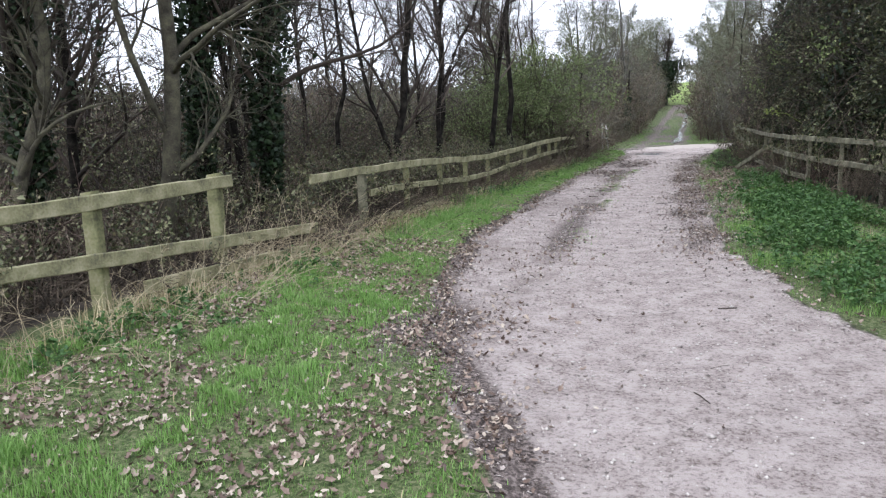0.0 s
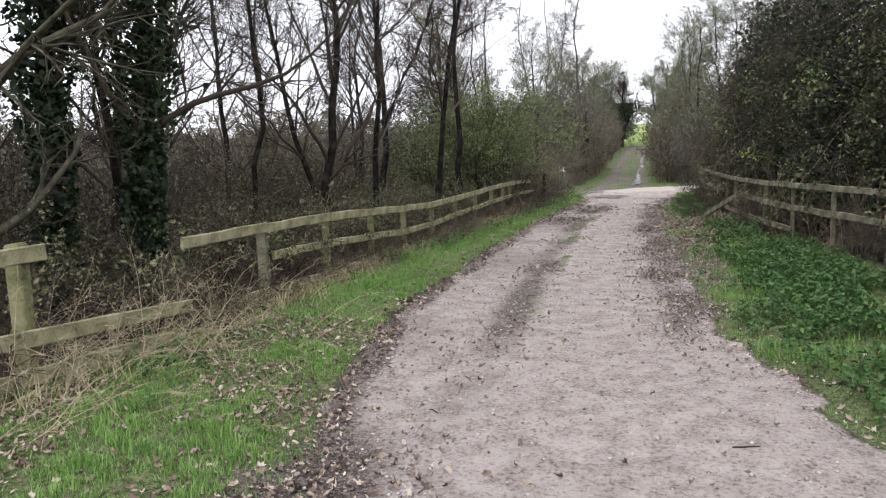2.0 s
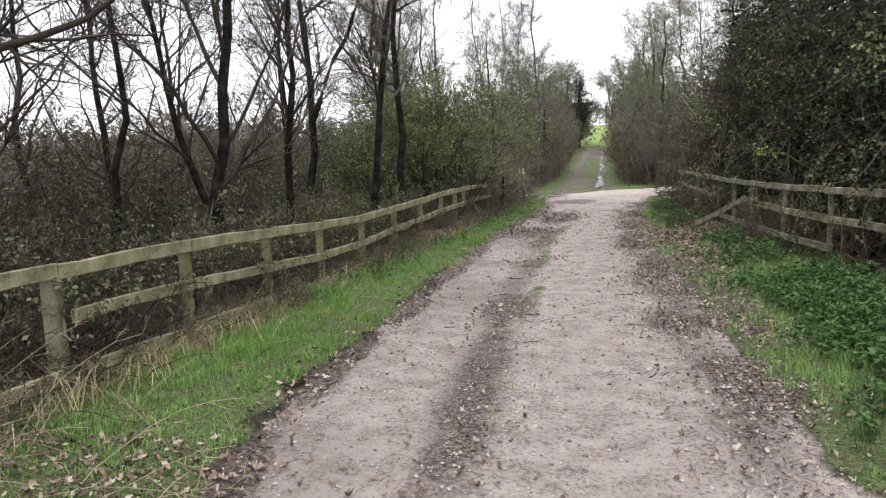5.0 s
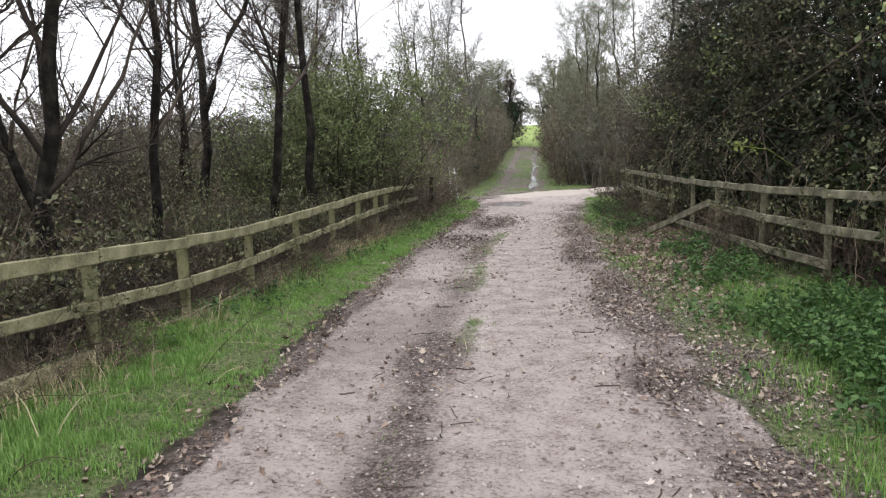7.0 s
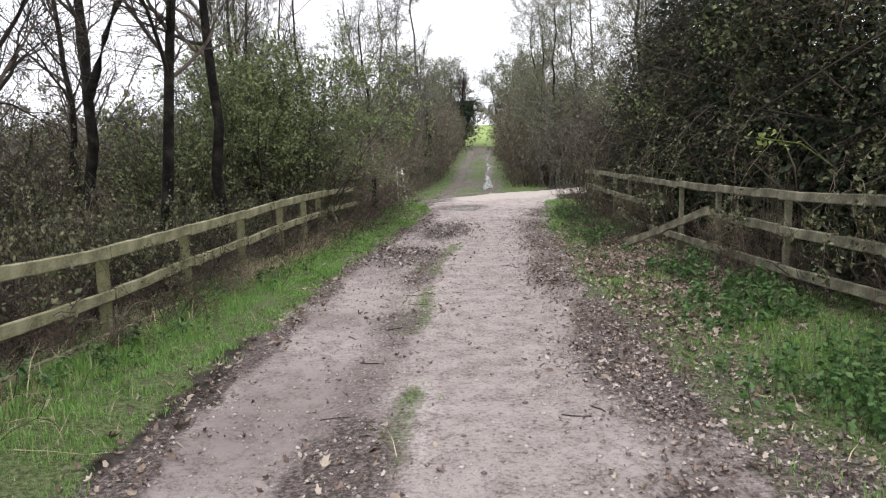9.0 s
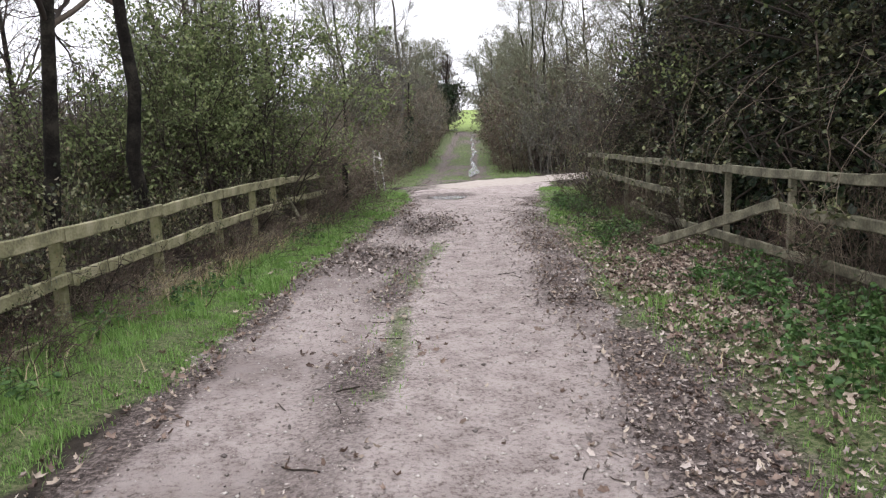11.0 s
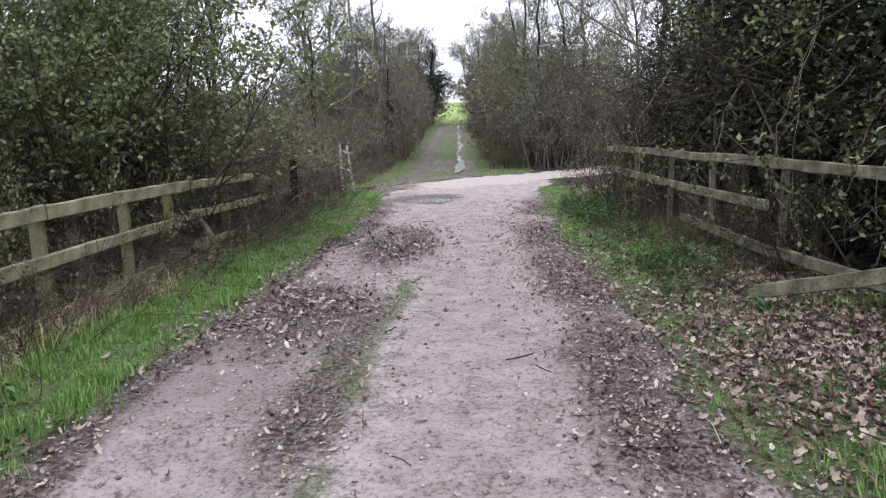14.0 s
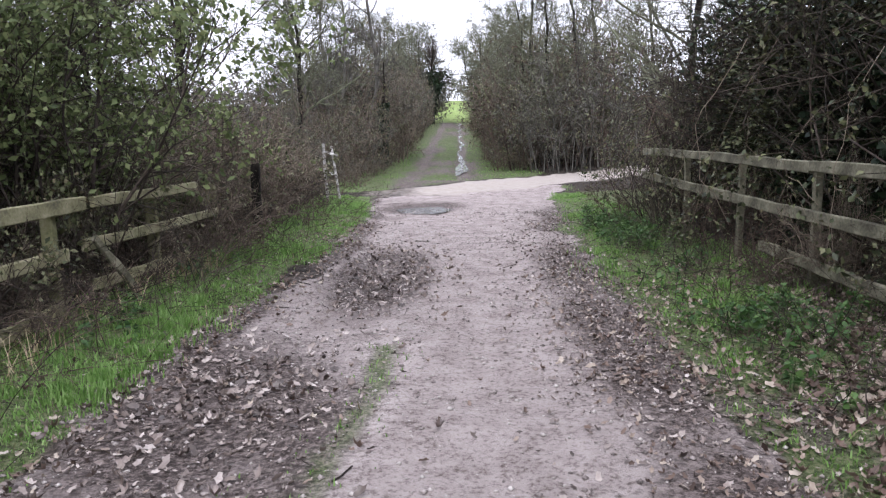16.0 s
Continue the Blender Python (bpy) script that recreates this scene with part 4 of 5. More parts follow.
# ---- dark hedge on the other side ----
def hedge_section(seed, name="hedge", backing=False):
    """A high hedge of ivy and bramble, 3 m long: inner leaves coloured dark for the shade inside, leafy shoots arching
    out of its face, bare stems.
    """
    r = np.random.default_rng(seed)
    t = thing(name, 3.9, 18, 0, "high dark hedge of ivy, bramble and bare twigs", "hedge", "hedge along the fence")
    inner, so, tw = Soup(), Soup(), Soup()
    # inner mass, thinning towards a ragged top; its dark colour stands in for deep shade
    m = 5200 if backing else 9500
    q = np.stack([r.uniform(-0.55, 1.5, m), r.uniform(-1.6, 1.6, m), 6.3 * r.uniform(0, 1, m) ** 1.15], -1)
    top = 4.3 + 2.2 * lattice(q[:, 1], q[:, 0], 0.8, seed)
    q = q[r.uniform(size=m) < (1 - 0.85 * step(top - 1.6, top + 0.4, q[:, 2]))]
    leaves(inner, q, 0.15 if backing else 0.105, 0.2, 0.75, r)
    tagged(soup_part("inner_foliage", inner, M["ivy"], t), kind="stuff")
    # leafy shoots
    n = 120 if backing else 600
    y, z = r.uniform(-1.5, 1.5, n), 0.9 + 5.2 * r.uniform(0.0, 1.0, n) ** 1.1
    face = -1.0 + 0.9 * lattice(y, z, 0.55, seed) + 0.4 * lattice(y, z, 1.7, seed + 1) + 0.45 * step(3.2, 6, z) + 0.3 * (1 - step(1.0, 1.7, z))
    keep = r.uniform(size=n) < step(0.2, 0.55, lattice(y, z, 1.1, seed + 2)) * (1 - 0.6 * step(3.5, 6, z))
    c = np.stack([face + 0.35, y, z], -1)[keep]
    d = unit(np.stack([-np.abs(r.normal(0.8, 0.4, len(c))), r.normal(0, 0.7, len(c)), r.normal(0.25, 0.5, len(c))], -1))
    ln = r.uniform(0.3, 0.85, len(c))
    Q, dd = [c], d
    for j in range(4):
        dd = unit(dd + 0.15 * r.normal(size=dd.shape) + np.array([0, 0, -0.22]))
        Q.append(Q[-1] + dd * (ln / 4)[:, None])
    S = np.stack(Q, 1)
    tubes(tw, S, np.linspace(0.005, 0.002, 5)[None].repeat(len(c), 0), 3)
    pts = along(S, 46, r, 0.1)
    pts = pts[r.uniform(size=len(pts)) < np.repeat(r.uniform(0.25, 1, len(c)), 46)]
    leaves(so, pts + r.normal(size=pts.shape) * [0.05, 0.07, 0.06], r.uniform(0.035, 0.075, len(pts)), 1.5, 0.62, r)
    tagged(soup_part("foliage", so, M["hedge"], t), kind="stuff")
    # stems and twigs
    s = 14 if backing else 30
    P = np.stack([np.stack([r.uniform(-0.9, 0.9, s), r.uniform(-1.4, 1.4, s), np.full(s, 0.0)], -1) + np.cumsum(np.concatenate([np.zeros((1, s, 3)), r.normal(size=(8, s, 3)) * [0.16, 0.2, 0.05] + [-0.02, 0, 0.66]]), 0)[j] for j in range(9)], 1)
    R = np.linspace(1, 0.3, 9)[None] * r.uniform(0.005, 0.017, (s, 1))
    tubes(tw, P, R, 4)
    L1, R1 = grow(P, R, 9, 0.2, 1, 1.0, 1.0, -0.03, 0.24, 6, 0.35, 0.003, r)
    tubes(tw, L1, R1, 3)
    L2, R2 = grow(L1, R1, 3, 0.2, 1, 0.5, 0.9, -0.06, 0.25, 4, 0.6, 0.0025, r)
    tubes(tw, L2, R2, 3)
    spray(tw, L2, 2, 0.25, 0.0022, 0.2, r)
    tagged(soup_part("tangle", tw, M["twig"], t), kind="stuff")
    return t


hs = [hedge_section(200), hedge_section(203), hedge_section(206)]
hb = hedge_section(209, backing=True)
hb.matrix_basis = pose(6.2, 26.0, 0.05) @ Matrix.Diagonal((1, 1, 0.7, 1))
for h0, y, x in zip(hs, (18.0, 15.6, 13.2), (3.66, 4.05, 4.55)):
    h0.matrix_basis = pose(x, y, 0.05)
row = ((28.2, 0.55, 4.0), (26.7, 0.66, 3.65), (24.8, 0.80, 3.55), (22.7, 0.95, 3.5), (20.4, 1.0, 3.55), (10.8, 1.0, 5.1), (8.4, 1.0, 5.7), (6.0, 1.0, 6.4), (3.6, 1.0, 7.2))
for j, (y, tall, x) in enumerate(row):
    copy_thing(hs[j % 3], pose(x, y, 0.05, 0, 0, (0, 4, -4)[j % 3]) @ Matrix.Diagonal((1, 1, tall, 1)))
for j, y in enumerate(np.arange(3, 27, 2.5)):
    copy_thing(hb, pose(5.7 + 0.3 * (j % 2) + 0.14 * max(0.0, 17 - y), y, 0.05, 0, 0, 9) @ Matrix.Diagonal((1, 1, 1.05 if y < 22 else 0.7, 1)))
# bare bushes at the hedge's far corner and along its top
for x, y, s, tl in ((4.5, 28.9, 0.9, 1.2), (4.7, 27.0, 1.0, 1.3), (4.7, 25.2, 1.1, 1.35), (5.0, 23.0, 1.2, 1.5)):
    place(scrub[k % 3], x, y, s, tl)
    k += 1
for x, y, s in ((2.75, 29.2, 0.42), (3.5, 30.2, 0.7), (3.1, 28.0, 0.5), (4.6, 31.0, 0.9), (5.8, 31.5, 1.0), (2.75, 26.5, 0.3), (2.7, 24.4, 0.28), (2.9, 22.9, 0.3)):
    place(scrub[k % 3], x, y, s, 1.0)
    k += 1
bare_bush(3.7, 28.7, 3.5, 1.3, 210, "twig", "budding", 1500, 14, "bush in pale grey bud above the hedge", sliver=3)
bare_bush(4.6, 27.6, 4.3, 1.7, 211, "twig", "blossom", 3200, 16, "blackthorn with a haze of white blossom above the hedge", "blackthorn", "bush", "", 0.035, 3, low=0.62)
# trailing bramble through the other fence
for y, s in ((13.4, 0.5), (14.9, 0.42), (16.4, 0.45), (17.7, 0.36), (18.9, 0.42), (20.3, 0.36), (22.5, 0.42), (24.1, 0.36), (25.9, 0.45), (27.6, 0.5)):
    place(bram[k % 3], other_x(y) + 0.25, y, s, 2.3)
    k += 1
# bright spray of young leaves and yellowish sprays in the hedge
sp = thing("leafy_spray", 2.30, 17.5, 1.25, "spray of bright young yellow-green leaves on the hedge", "leaves")
so = Soup()
A = np.stack([rng.uniform(-0.2, 0.15, 34), rng.uniform(-0.25, 0.25, 34), rng.normal(0.35, 0.05, 34)], -1)
leaves(so, A, 0.055, 0.9, 0.7)
tubes(so, np.array([[(0.55, 0.1, 0.1), (0.25, 0.05, 0.3), (-0.2, -0.1, 0.36)]]), np.full((1, 3), 0.006))
soup_part("foliage", so, M["spring"], sp)
for x, y, z in ((2.45, 25.0, 2.6), (2.40, 22.6, 2.2), (2.5, 20.0, 2.9), (2.55, 15.0, 2.6)):
    sp = thing("leafy_spray", x, y, z - 0.2, "yellowing young leaves on the dark hedge", "leaves")
    so = Soup()
    leaves(so, rng.normal(size=(130, 3)) * [0.15, 0.3, 0.22] + [0.1, 0, 0.2], 0.06, 0.9, 0.7)
    tubes(so, np.array([[(0.6, 0.1, 0.0), (0.3, 0.05, 0.2), (-0.1, -0.1, 0.3)]]), np.full((1, 3), 0.006))
    soup_part("foliage", so, M["young"], sp)


# ---- ground cover ----
def scatter(n, x0, x1, y0, y1, density, seed):
    r = np.random.default_rng(seed)
    x, y = r.uniform(x0, x1, n), r.uniform(y0, y1, n)
    keep = r.uniform(size=n) < density(x, y)
    return x[keep], y[keep], r


def blades(soup, x, y, tall, width, r, lean=0.5):
    n = len(x)
    z = height(x, y)
    a = r.uniform(0, 2 * np.pi, n)
    h = np.asarray(tall) * r.uniform(0.5, 1.3, n)
    side = np.stack([np.cos(a), np.sin(a), np.zeros(n)], -1) * (width * r.uniform(0.6, 1.3, n))[:, None]
    d = np.stack([np.cos(a + 1.57), np.sin(a + 1.57), np.zeros(n)], -1) * (h * lean * r.uniform(0.1, 1.3, n))[:, None]
    b = np.stack([x, y, z - 0.01], -1)
    up = np.array([0, 0, 1.0])
    m = b + d * 0.35 + up * (h * 0.6)[:, None]
    t = b + d + up * (h * (1 - 0.25 * r.uniform(0, 1, n)))[:, None]
    i = np.arange(n)[:, None] * 5
    soup.add(np.stack([b - side, b + side, m - side * 0.7, m + side * 0.7, t], 1), np.concatenate([i + [0, 1, 3], i + [0, 3, 2], i + [2, 3, 4]], 1))


def grass_density(x, y):
    mk = masks(x, y)
    patch = np.where(y > 10, 0.55, 0.34) + np.where(y > 10, 0.45, 0.66) * step(0.36, 0.58, 0.65 * lattice(x, y, 1.5, 21) + 0.35 * lattice(x, y, 4.1, 25))
    return mk["grass"] * (1 - 0.75 * mk["mud"]) * (1 - 0.5 * mk["lane"]) * patch * (0.3 + 0.7 * step(0.3, 0.6, lattice(x, y, 8.5, 26)))


def make_grass():
    so = Soup()
    for n, box, sd in ((190000, (-4.3, -0.2, 3.2, 12), 301), (250000, (-4.0, -1.0, 12, 24), 302), (80000, (-3.3, -1.0, 24, 34.5), 303), (60000, (1.0, 3.0, 8, 20), 304), (70000, (1.0, 3.0, 20, 34.5), 305), (20000, (-1.3, -0.3, 9, 25.5), 306), (50000, (-3, 6, 35, 60), 307)):
        x, y, r = scatter(n, box[0], box[1], box[2], box[3], grass_density, sd)
        edge = np.interp(y, LEFT_Y, LEFT_X) - x
        long = step(0.25, 0.9, edge) * step(8, 13, y) * (x < 0)
        tall = 0.034 + 0.034 * long + 0.068 * step(0.45, 0.9, 0.65 * lattice(x, y, 1.5, 21) + 0.35 * lattice(x, y, 4.1, 25))
        tall = np.where((x > -1.4) & (x < 0.6) & (y < 30), 0.035, tall)
        tall = tall * (0.65 + 0.8 * lattice(x, y, 8.5, 26))
        blades(so, x, y, tall, 0.0032 + 0.0016 * (y > 20), r, 0.6)
    tagged(new("grass", so.mesh("grass", M["grass"])), "short green grass on the verges of the lane", "grass", kind="stuff")
    so = Soup()

    def by_fence(x, y):
        return np.exp(-((x - fence_x(y) - 0.28) / 0.22) ** 2) * (0.15 + 0.85 * step(0.35, 0.6, lattice(x, y, 0.7, 23)))

    x, y, r = scatter(30000, -4.4, -2.4, 4, 28, by_fence, 310)
    blades(so, x, y, 0.17 + 0.16 * lattice(x, y, 1.5, 24), 0.003, r, 1.1)
    x, y, r = scatter(1500, -4.4, 3.0, 4, 30, lambda a, b: masks(a, b)["grass"], 311)
    blades(so, x, y, 0.10, 0.003, r, 1.2)
    tagged(new("dead_grass", so.mesh("dead_grass", M["straw"])), "pale dry grass along the foot of the fence", "grass", kind="stuff")


make_grass()


def fallen_leaves(soup, x, y, size, r, tilt=0.45, lift=0.012):
    """Lobed, curled dead leaves lying on the ground."""
    n = len(x)
    K = 10
    a = np.arange(K) * 2 * np.pi / K
    lobe = 0.5 * np.where(np.arange(K) % 2 == 0, 1.0, 0.68) * np.array([1.1, 1, 0.9, 0.85, 0.95, 1.15, 0.95, 0.85, 0.9, 1])
    s = size * r.uniform(0.55, 1.35, n)
    loc = np.stack([np.cos(a) * lobe, np.sin(a) * lobe * 0.62, np.zeros(K)], -1)[None] * s[:, None, None] * r.uniform(0.85, 1.15, (n, K, 1))
    curl = r.uniform(-0.5, 2.2, n)[:, None]
    loc[..., 2] = curl * (loc[..., 1] ** 2 * 3 + loc[..., 0] ** 2) / s[:, None]
    up = unit(np.stack([r.normal(0, tilt, n), r.normal(0, tilt, n), np.ones(n)], -1))
    t = r.uniform(0, 2 * np.pi, n)
    f = np.stack([np.cos(t), np.sin(t), np.zeros(n)], -1)
    f = unit(f - up * np.sum(f * up, -1, keepdims=True))
    g = np.cross(up, f)
    c = np.stack([x, y, height(x, y) + lift], -1)
    V = c[:, None] + loc[..., :1] * f[:, None] + loc[..., 1:2] * g[:, None] + loc[..., 2:] * up[:, None]
    V = np.concatenate([V, c[:, None]], 1)
    j = np.arange(K)
    F = np.stack([j, (j + 1) % K, np.full(K, K)], -1)[None] + np.arange(n)[:, None, None] * (K + 1)
    soup.add(V, F)


def make_litter():
    so = Soup()

    def dry(x, y):
        mk = masks(x, y)
        clump = step(0.35, 0.75, lattice(x, y, 1.1, 31))
        d = 0.16 * mk["grass"] * (y < 10) + 0.10 * mk["grass"] * clump + 0.55 * mk["mud"] * clump
        d = d + 0.9 * blob(x, y, 2.2, 20.3, 0.8, 2.3) + 0.5 * blob(x, y, 1.6, 17.5, 0.4, 2.5) + 0.5 * blob(x, y, -1.2, 6.8, 0.7, 1.3)
        edge = np.interp(y, LEFT_Y, LEFT_X) - x
        d = d + 0.75 * np.exp(-((edge - 0.0) / 0.2) ** 2) * (y > 8)
        return np.clip(d, 0, 1) * (1 - mk["pale"])

    x, y, r = scatter(38000, -4.0, 3.2, 3.2, 30, dry, 320)
    fallen_leaves(so, x, y, 0.052, r, 0.6, 0.014)
    x, y, r = scatter(13000, -4.0, 0.2, 3.2, 10.5, lambda a, b: 0.75 * np.clip(masks(a, b)['grass'] + masks(a, b)['mud'], 0, 1) * (0.2 + 1.2 * (1 - step(0.36, 0.6, 0.65 * lattice(a, b, 1.5, 21) + 0.35 * lattice(a, b, 4.1, 25)))), 323)
    fallen_leaves(so, x, y, 0.048, r, 0.6, 0.018)
    x, y, r = scatter(12000, 1.1, 3.0, 16.5, 26, lambda a, b: np.clip(1.3 * blob(a, b, 2.1, 20.3, 0.75, 2.0) + 0.7 * blob(a, b, 2.4, 23.6, 0.5, 1.5) + 0.3 * blob(a, b, 1.5, 18, 0.4, 2), 0, 1), 324)
    fallen_leaves(so, x, y, 0.058, r, 0.6, 0.026)
    x, y, r = scatter(16000, 0.5, 2.6, 10, 25, lambda a, b: 0.9 * masks(a, b)['mud'] * (0.3 + 0.7 * step(0.3, 0.6, lattice(a, b, 1.7, 36))), 318)
    fallen_leaves(so, x, y, 0.036, r, 0.6, 0.014)
    x, y, r = scatter(900, -2.2, 1.4, 4, 33, lambda a, b: 0.3 * masks(a, b)["lane"] + 0.5 * masks(a, b)["mud"], 321)
    fallen_leaves(so, x, y, 0.04, r, 0.3, 0.012)
    tagged(new("leaf_litter", so.mesh("leaf_litter", M["litter"])), "dry brown oak leaves scattered over the verge", "leaves", kind="stuff")
    so = Soup()

    def wet(x, y):
        mk = masks(x, y)
        d = 0.50 * mk["mud"] * (0.25 + 0.75 * step(0.3, 0.65, lattice(x, y, 1.6, 32)))
        d = d + 1.0 * blob(x, y, -0.8, 25.9, 0.42, 1.25) + 0.9 * blob(x, y, -1.4, 22.4, 0.55, 1.0)
        return np.clip(d, 0, 1)

    x, y, r = scatter(9000, 0.2, 1.7, 9, 31, lambda a, b: 0.9 * masks(a, b)['mud'] * (0.3 + 0.7 * step(0.3, 0.6, lattice(a, b, 1.5, 34))), 325)
    fallen_leaves(so, x, y, 0.045, r, 0.45, 0.012)
    x, y, r = scatter(4500, -2.2, 0.0, 20.5, 28, lambda a, b: np.clip(1.2 * blob(a, b, -0.8, 25.9, 0.42, 1.25) + 1.1 * blob(a, b, -1.45, 22.4, 0.55, 0.95), 0, 1), 326)
    fallen_leaves(so, x, y, 0.06, r, 0.6, 0.02)
    x, y, r = scatter(26000, 0.1, 2.6, 7, 31, lambda a, b: 0.95 * masks(a, b)['mud'], 328)
    fallen_leaves(so, x, y, 0.024, r, 0.6, 0.008)
    x, y, r = scatter(8000, -2.8, -0.2, 4, 31, lambda a, b: 0.95 * masks(a, b)['mud'] * (a < np.interp(b, LEFT_Y, LEFT_X) + 0.4), 329)
    fallen_leaves(so, x, y, 0.024, r, 0.6, 0.008)
    x, y, r = scatter(30000, -2.2, 1.6, 3.5, 33, lambda a, b: np.clip(masks(a, b)['rough'] * 0.5 + masks(a, b)['mud'], 0, 1) * (0.1 + step(0.35, 0.75, lattice(a, b, 2.6, 35))), 327)
    fallen_leaves(so, x, y, 0.019, r, 0.4, 0.006)
    x, y, r = scatter(40000, -2.6, 2.6, 4, 31, wet, 322)
    fallen_leaves(so, x, y, 0.034, r, 0.35, 0.010)
    tagged(new("wet_leaf_litter", so.mesh("wet_leaf_litter", M["wetlitter"])), "wet dark leaves trodden into the mud of the lane", "leaves", kind="stuff")


make_litter()


def make_stones():
    so = Soup()
    x, y, r = scatter(42000, -2.4, 2.4, 3.4, 32, lambda a, b: np.clip(masks(a, b)["lane"] + 0.3 * masks(a, b)["mud"], 0, 1) * (0.2 + 0.8 * lattice(a, b, 1.9, 41)), 330)
    n = len(x)
    o = np.array([(1, 0, 0), (0, 1, 0), (-1, 0, 0), (0, -1, 0), (0, 0, 0.7), (0, 0, -0.7)], float)
    f = np.array([(0, 1, 4), (1, 2, 4), (2, 3, 4), (3, 0, 4), (1, 0, 5), (2, 1, 5), (3, 2, 5), (0, 3, 5)])
    s = 0.005 + 0.014 * r.uniform(0, 1, n) ** 3.5
    V = np.stack([x, y, height(x, y) + s * 0.3], -1)[:, None] + o[None] * s[:, None, None] * r.uniform(0.6, 1.3, (n, 6, 1))
    so.add(V, f[None] + np.arange(n)[:, None, None] * 6)
    tagged(new("pebbles", so.mesh("pebbles", M["stone"])), "small pale stones trodden into the lane", "stones", kind="stuff")
    so = Soup()
    x, y, r = scatter(900, -2.2, 2.2, 4, 32, lambda a, b: np.clip(0.06 + 0.7 * masks(a, b)["mud"], 0, 1), 331)
    n = len(x)
    a, ln = r.uniform(0, 6.28, n), r.uniform(0.04, 0.2, n)
    t = np.linspace(-0.5, 0.5, 4)
    px, py = x[:, None] + np.cos(a)[:, None] * ln[:, None] * t + r.normal(0, 0.006, (n, 4)), y[:, None] + np.sin(a)[:, None] * ln[:, None] * t + r.normal(0, 0.006, (n, 4))
    tubes(so, np.stack([px, py, height(px, py) + 0.006], -1), np.full((n, 4), 0.003) * r.uniform(0.6, 1.6, (n, 1)), 4)
    tagged(new("fallen_twigs", so.mesh("fallen_twigs", M["twig"])), "short broken twigs lying on the lane", "twigs", kind="stuff")


make_stones()


def make_nettles():
    so = Soup()

    def where(x, y):
        d = 0.95 * blob(x, y, 2.25, 12.3, 0.75, 3.6) + 0.55 * blob(x, y, 2.2, 16.3, 0.5, 1.6) + 0.5 * blob(x, y, 1.9, 24.5, 0.35, 2.2) + 0.4 * blob(x, y, 2.2, 28.5, 0.3, 1.5) + 0.35 * blob(x, y, 2.1, 19.6, 0.3, 0.5)
        return np.clip(d * 1.3, 0, 1) * step(0.25, 0.5, lattice(x, y, 1.5, 51)) * (x > np.interp(y, RIGHT_Y, RIGHT_X) + 0.15)

    def weeds(x, y):
        return 0.85 * blob(x, y, -3.7, 6.8, 0.4, 2.2) * step(0.3, 0.5, lattice(x, y, 1.3, 52)) + 0.35 * np.exp(-((x - fence_x(y) - 0.5) / 0.25) ** 2) * step(0.55, 0.75, lattice(x, y, 0.9, 53))

    for n, box, fn, sd, tall in ((8500, (1.1, 3.0, 8, 31), where, 340, 0.19), (3600, (-4.2, -2.2, 3.5, 33), weeds, 341, 0.16)):
        x, y, r = scatter(n, *box, fn, sd)
        m = len(x)
        h = tall * r.uniform(0.5, 1.35, m)
        z = height(x, y)
        a = r.uniform(0, 6.28, m)
        P = np.stack([np.stack([x + np.cos(a) * h * 0.2 * t, y + np.sin(a) * h * 0.2 * t, z + h * t], -1) for t in (0, 0.5, 1)], 1)
        tubes(so, P, np.full((m, 3), 0.0025), 3)
        q = 13
        t = np.clip(r.uniform(0.25, 1.05, (m, q)), 0, 1)
        b = r.uniform(0, 6.28, (m, q))
        out = 0.035
        c = np.stack([x[:, None] + np.cos(a)[:, None] * h[:, None] * 0.2 * t + np.cos(b) * out, y[:, None] + np.sin(a)[:, None] * h[:, None] * 0.2 * t + np.sin(b) * out, z[:, None] + h[:, None] * t], -1).reshape(-1, 3)
        dirs = np.stack([np.cos(b), np.sin(b), np.full_like(b, -0.25)], -1).reshape(-1, 3)
        leaves(so, c, 0.055, 2.2, 0.6, r, dirs)
    tagged(new("nettles", so.mesh("nettles", M["nettle"])), "low dark green nettles on the verge", "nettles", kind="stuff")


make_nettles()


# ---- dead stalks by the broken fence ----
def dead_stalks(x, y, n, tall, seed, lay=(0.0, 0.0), mat="paletwig", label="bleached dead stalks fallen across the broken fence"):
    r = np.random.default_rng(seed)
    t = thing("dead_stalks", x, y, float(height(x, y)) - 0.03, label, "dead plant", "dead stalks")
    b = np.stack([r.normal(0, 0.45, n), r.normal(0, 0.7, n), np.zeros(n)], -1)
    d = unit(r.normal(size=(n, 3)) * [0.5, 0.6, 0.25] + [lay[0], lay[1], 0.8])
    Q, dd = [b], d
    ln = tall * r.uniform(0.5, 1.3, n)
    for j in range(6):
        dd = unit(dd + 0.1 * r.normal(size=dd.shape) + [0, 0, -0.14])
        Q.append(Q[-1] + dd * (ln / 6)[:, None])
    P = np.stack(Q, 1)
    P[..., 2] = np.maximum(P[..., 2], 0.03)
    so = Soup()
    tubes(so, P, np.linspace(1, 0.4, 7)[None] * r.uniform(0.002, 0.0045, (n, 1)), 3)
    L, R = grow(P, np.full(P.shape[:2], 0.003), 3, 0.3, 1, 0.22, 0.8, -0.05, 0.2, 3, 0.7, 0.0015, r)
    tubes(so, L, R, 3)
    spray(so, L, 3, 0.12, 0.0018, 0.2, r)
    tagged(soup_part("tangle", so, M[mat], t), kind="stuff")
    return t


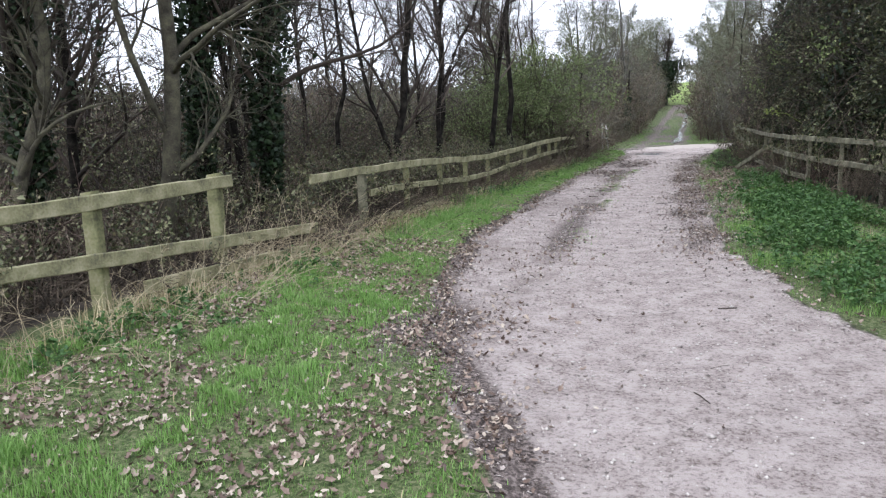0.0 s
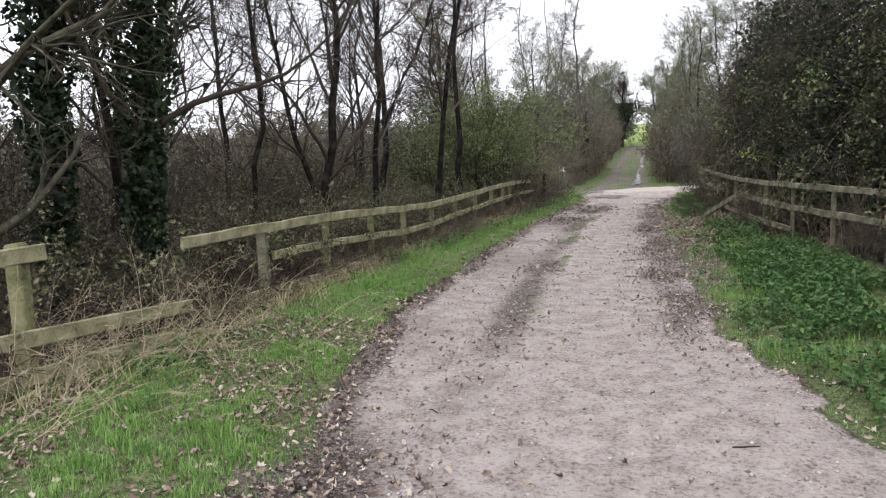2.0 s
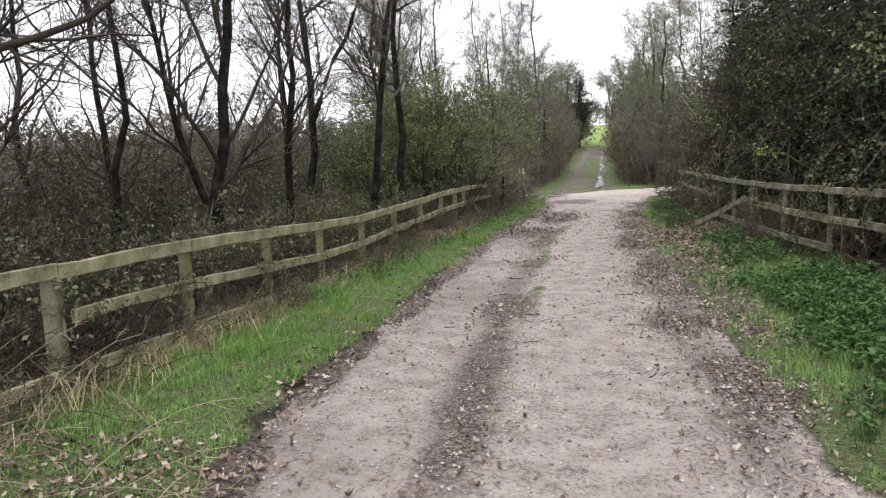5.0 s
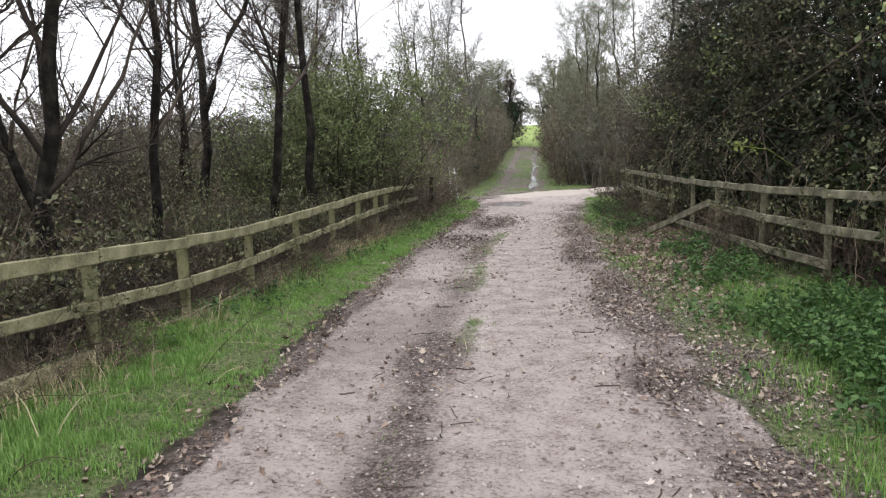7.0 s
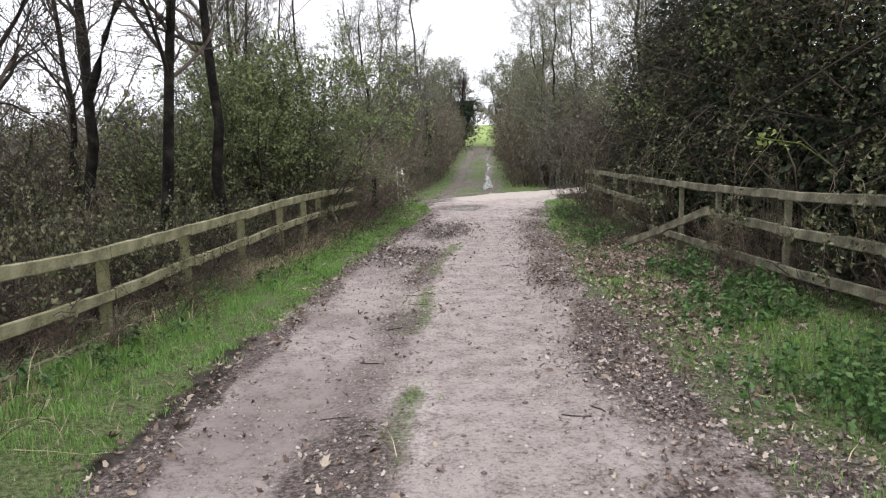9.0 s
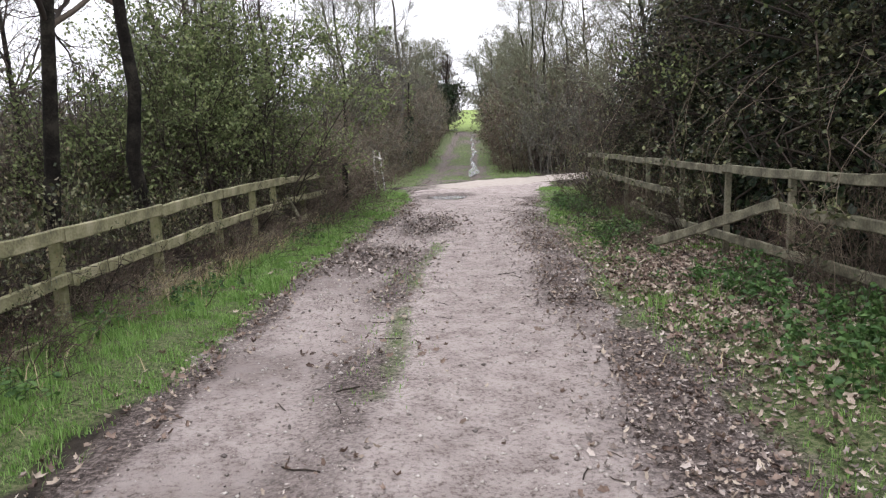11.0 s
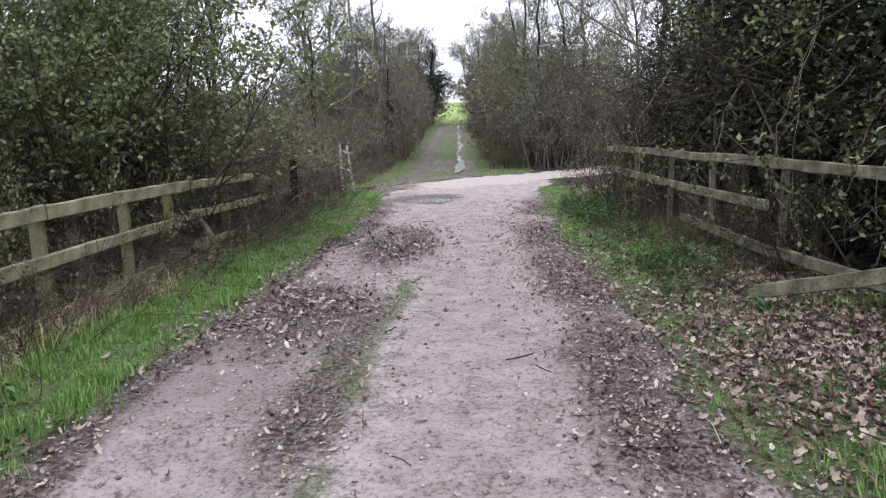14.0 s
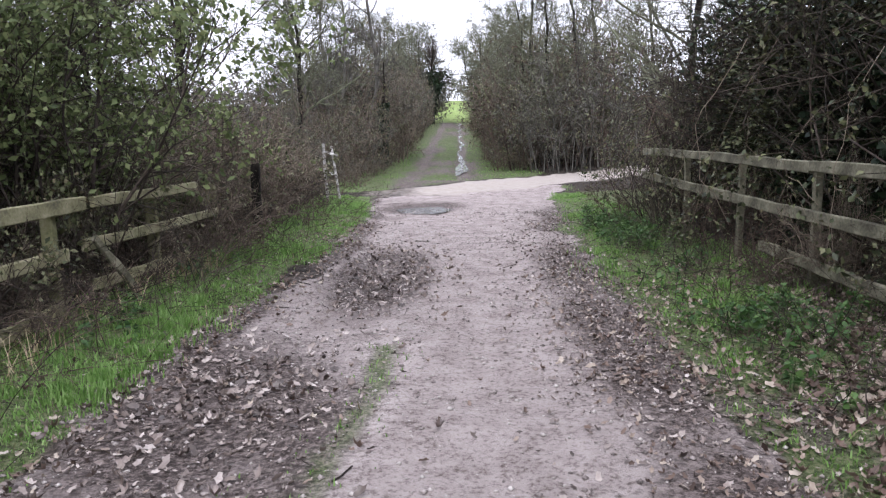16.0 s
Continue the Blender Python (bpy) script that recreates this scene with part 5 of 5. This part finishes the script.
dead_stalks(-3.85, 8.6, 90, 1.0, 401, (0.35, 0.6))
dead_stalks(-3.8, 9.5, 110, 0.9, 402, (0.2, -0.3))
dead_stalks(-3.7, 7.2, 60, 0.8, 403, (0.25, 0.5))
dead_stalks(-3.95, 5.2, 70, 0.6, 404, (0.3, 0.1))
dead_stalks(-3.55, 13.6, 30, 0.32, 405, (0.3, 0.1))
dead_stalks(-3.5, 15.2, 30, 0.32, 406, (0.3, 0.1))
DS = "brown bare stems tangled along the fence"
for j, y in enumerate((10.4, 12.2, 14.9, 16.6, 18.2, 19.8, 21.6, 23.2, 24.9, 26.3, 27.8, 29.2, 30.6)):
    dead_stalks(fence_x(y) - 0.15 + (0.35 if y > 24 else 0), y, 45 if y < 21 else 90, 0.75 if y < 21 else 1.0, 410 + j, (0.1, 0.0), "redtwig" if j % 2 else "twig", DS)
for j, (x, y) in enumerate(((2.45, 27.9), (2.35, 26.6), (2.25, 25.2), (2.2, 23.8), (2.1, 22.6), (2.6, 18.8))):
    dead_stalks(x, y, 70, 0.55, 440 + j, (-0.1, 0.0), "twig", "grey bare bramble stems at the foot of the fence")


# ---- stems hanging before the dark hedge ----
def hanging_vine(x, y, top, seed):
    """A few bare stems that trail from the hedge's face over the fence to the ground."""
    r = np.random.default_rng(seed)
    t = thing("hanging_vine", x, y, float(height(x, y)), "pale bare climber stems trailing over the fence", "climber", "climbers on the hedge")
    n, K = 3, 12
    u = np.linspace(0, 1, K)[None, :, None]
    a = np.stack([r.normal(0.15, 0.12, n), r.normal(0, 0.25, n), top * r.uniform(0.65, 1.0, n)], -1)[:, None]
    b = np.stack([r.normal(-0.15, 0.12, n), r.normal(0, 0.35, n), r.uniform(0.02, 0.5, n)], -1)[:, None]
    P = a * (1 - u) + b * u + np.array([-0.35, 0, 0]) * np.sin(u * np.pi) * r.uniform(0.3, 1.0, (n, 1, 1)) + np.cumsum(r.normal(0, 0.03, (n, K, 3)), 1)
    so = Soup()
    tubes(so, P, np.linspace(1, 0.5, K)[None] * r.uniform(0.0025, 0.006, (n, 1)), 4)
    L, R = grow(P, np.full((n, K), 0.004), 6, 0.1, 0.95, 0.45, 1.0, -0.08, 0.25, 4, 0.7, 0.002, r)
    tubes(so, L, R, 3)
    tagged(soup_part("tangle", so, M["tantwig"], t), kind="stuff")
    so = Soup()
    pts = along(L, 14, r, 0.1)
    leaves(so, pts + r.normal(size=pts.shape) * 0.03, 0.055, 1.4, 0.62, r)
    tagged(soup_part("foliage", so, M["hedge"], t), kind="stuff")
    return t


for j, (y, top) in enumerate(((27.4, 1.7), (25.3, 2.2), (23.6, 1.8), (22.2, 2.4), (20.6, 2.0), (18.7, 2.3), (17.2, 1.9), (15.4, 2.3), (13.4, 2.0))):
    hanging_vine(other_x(y) - 0.02, y, top, 460 + j)
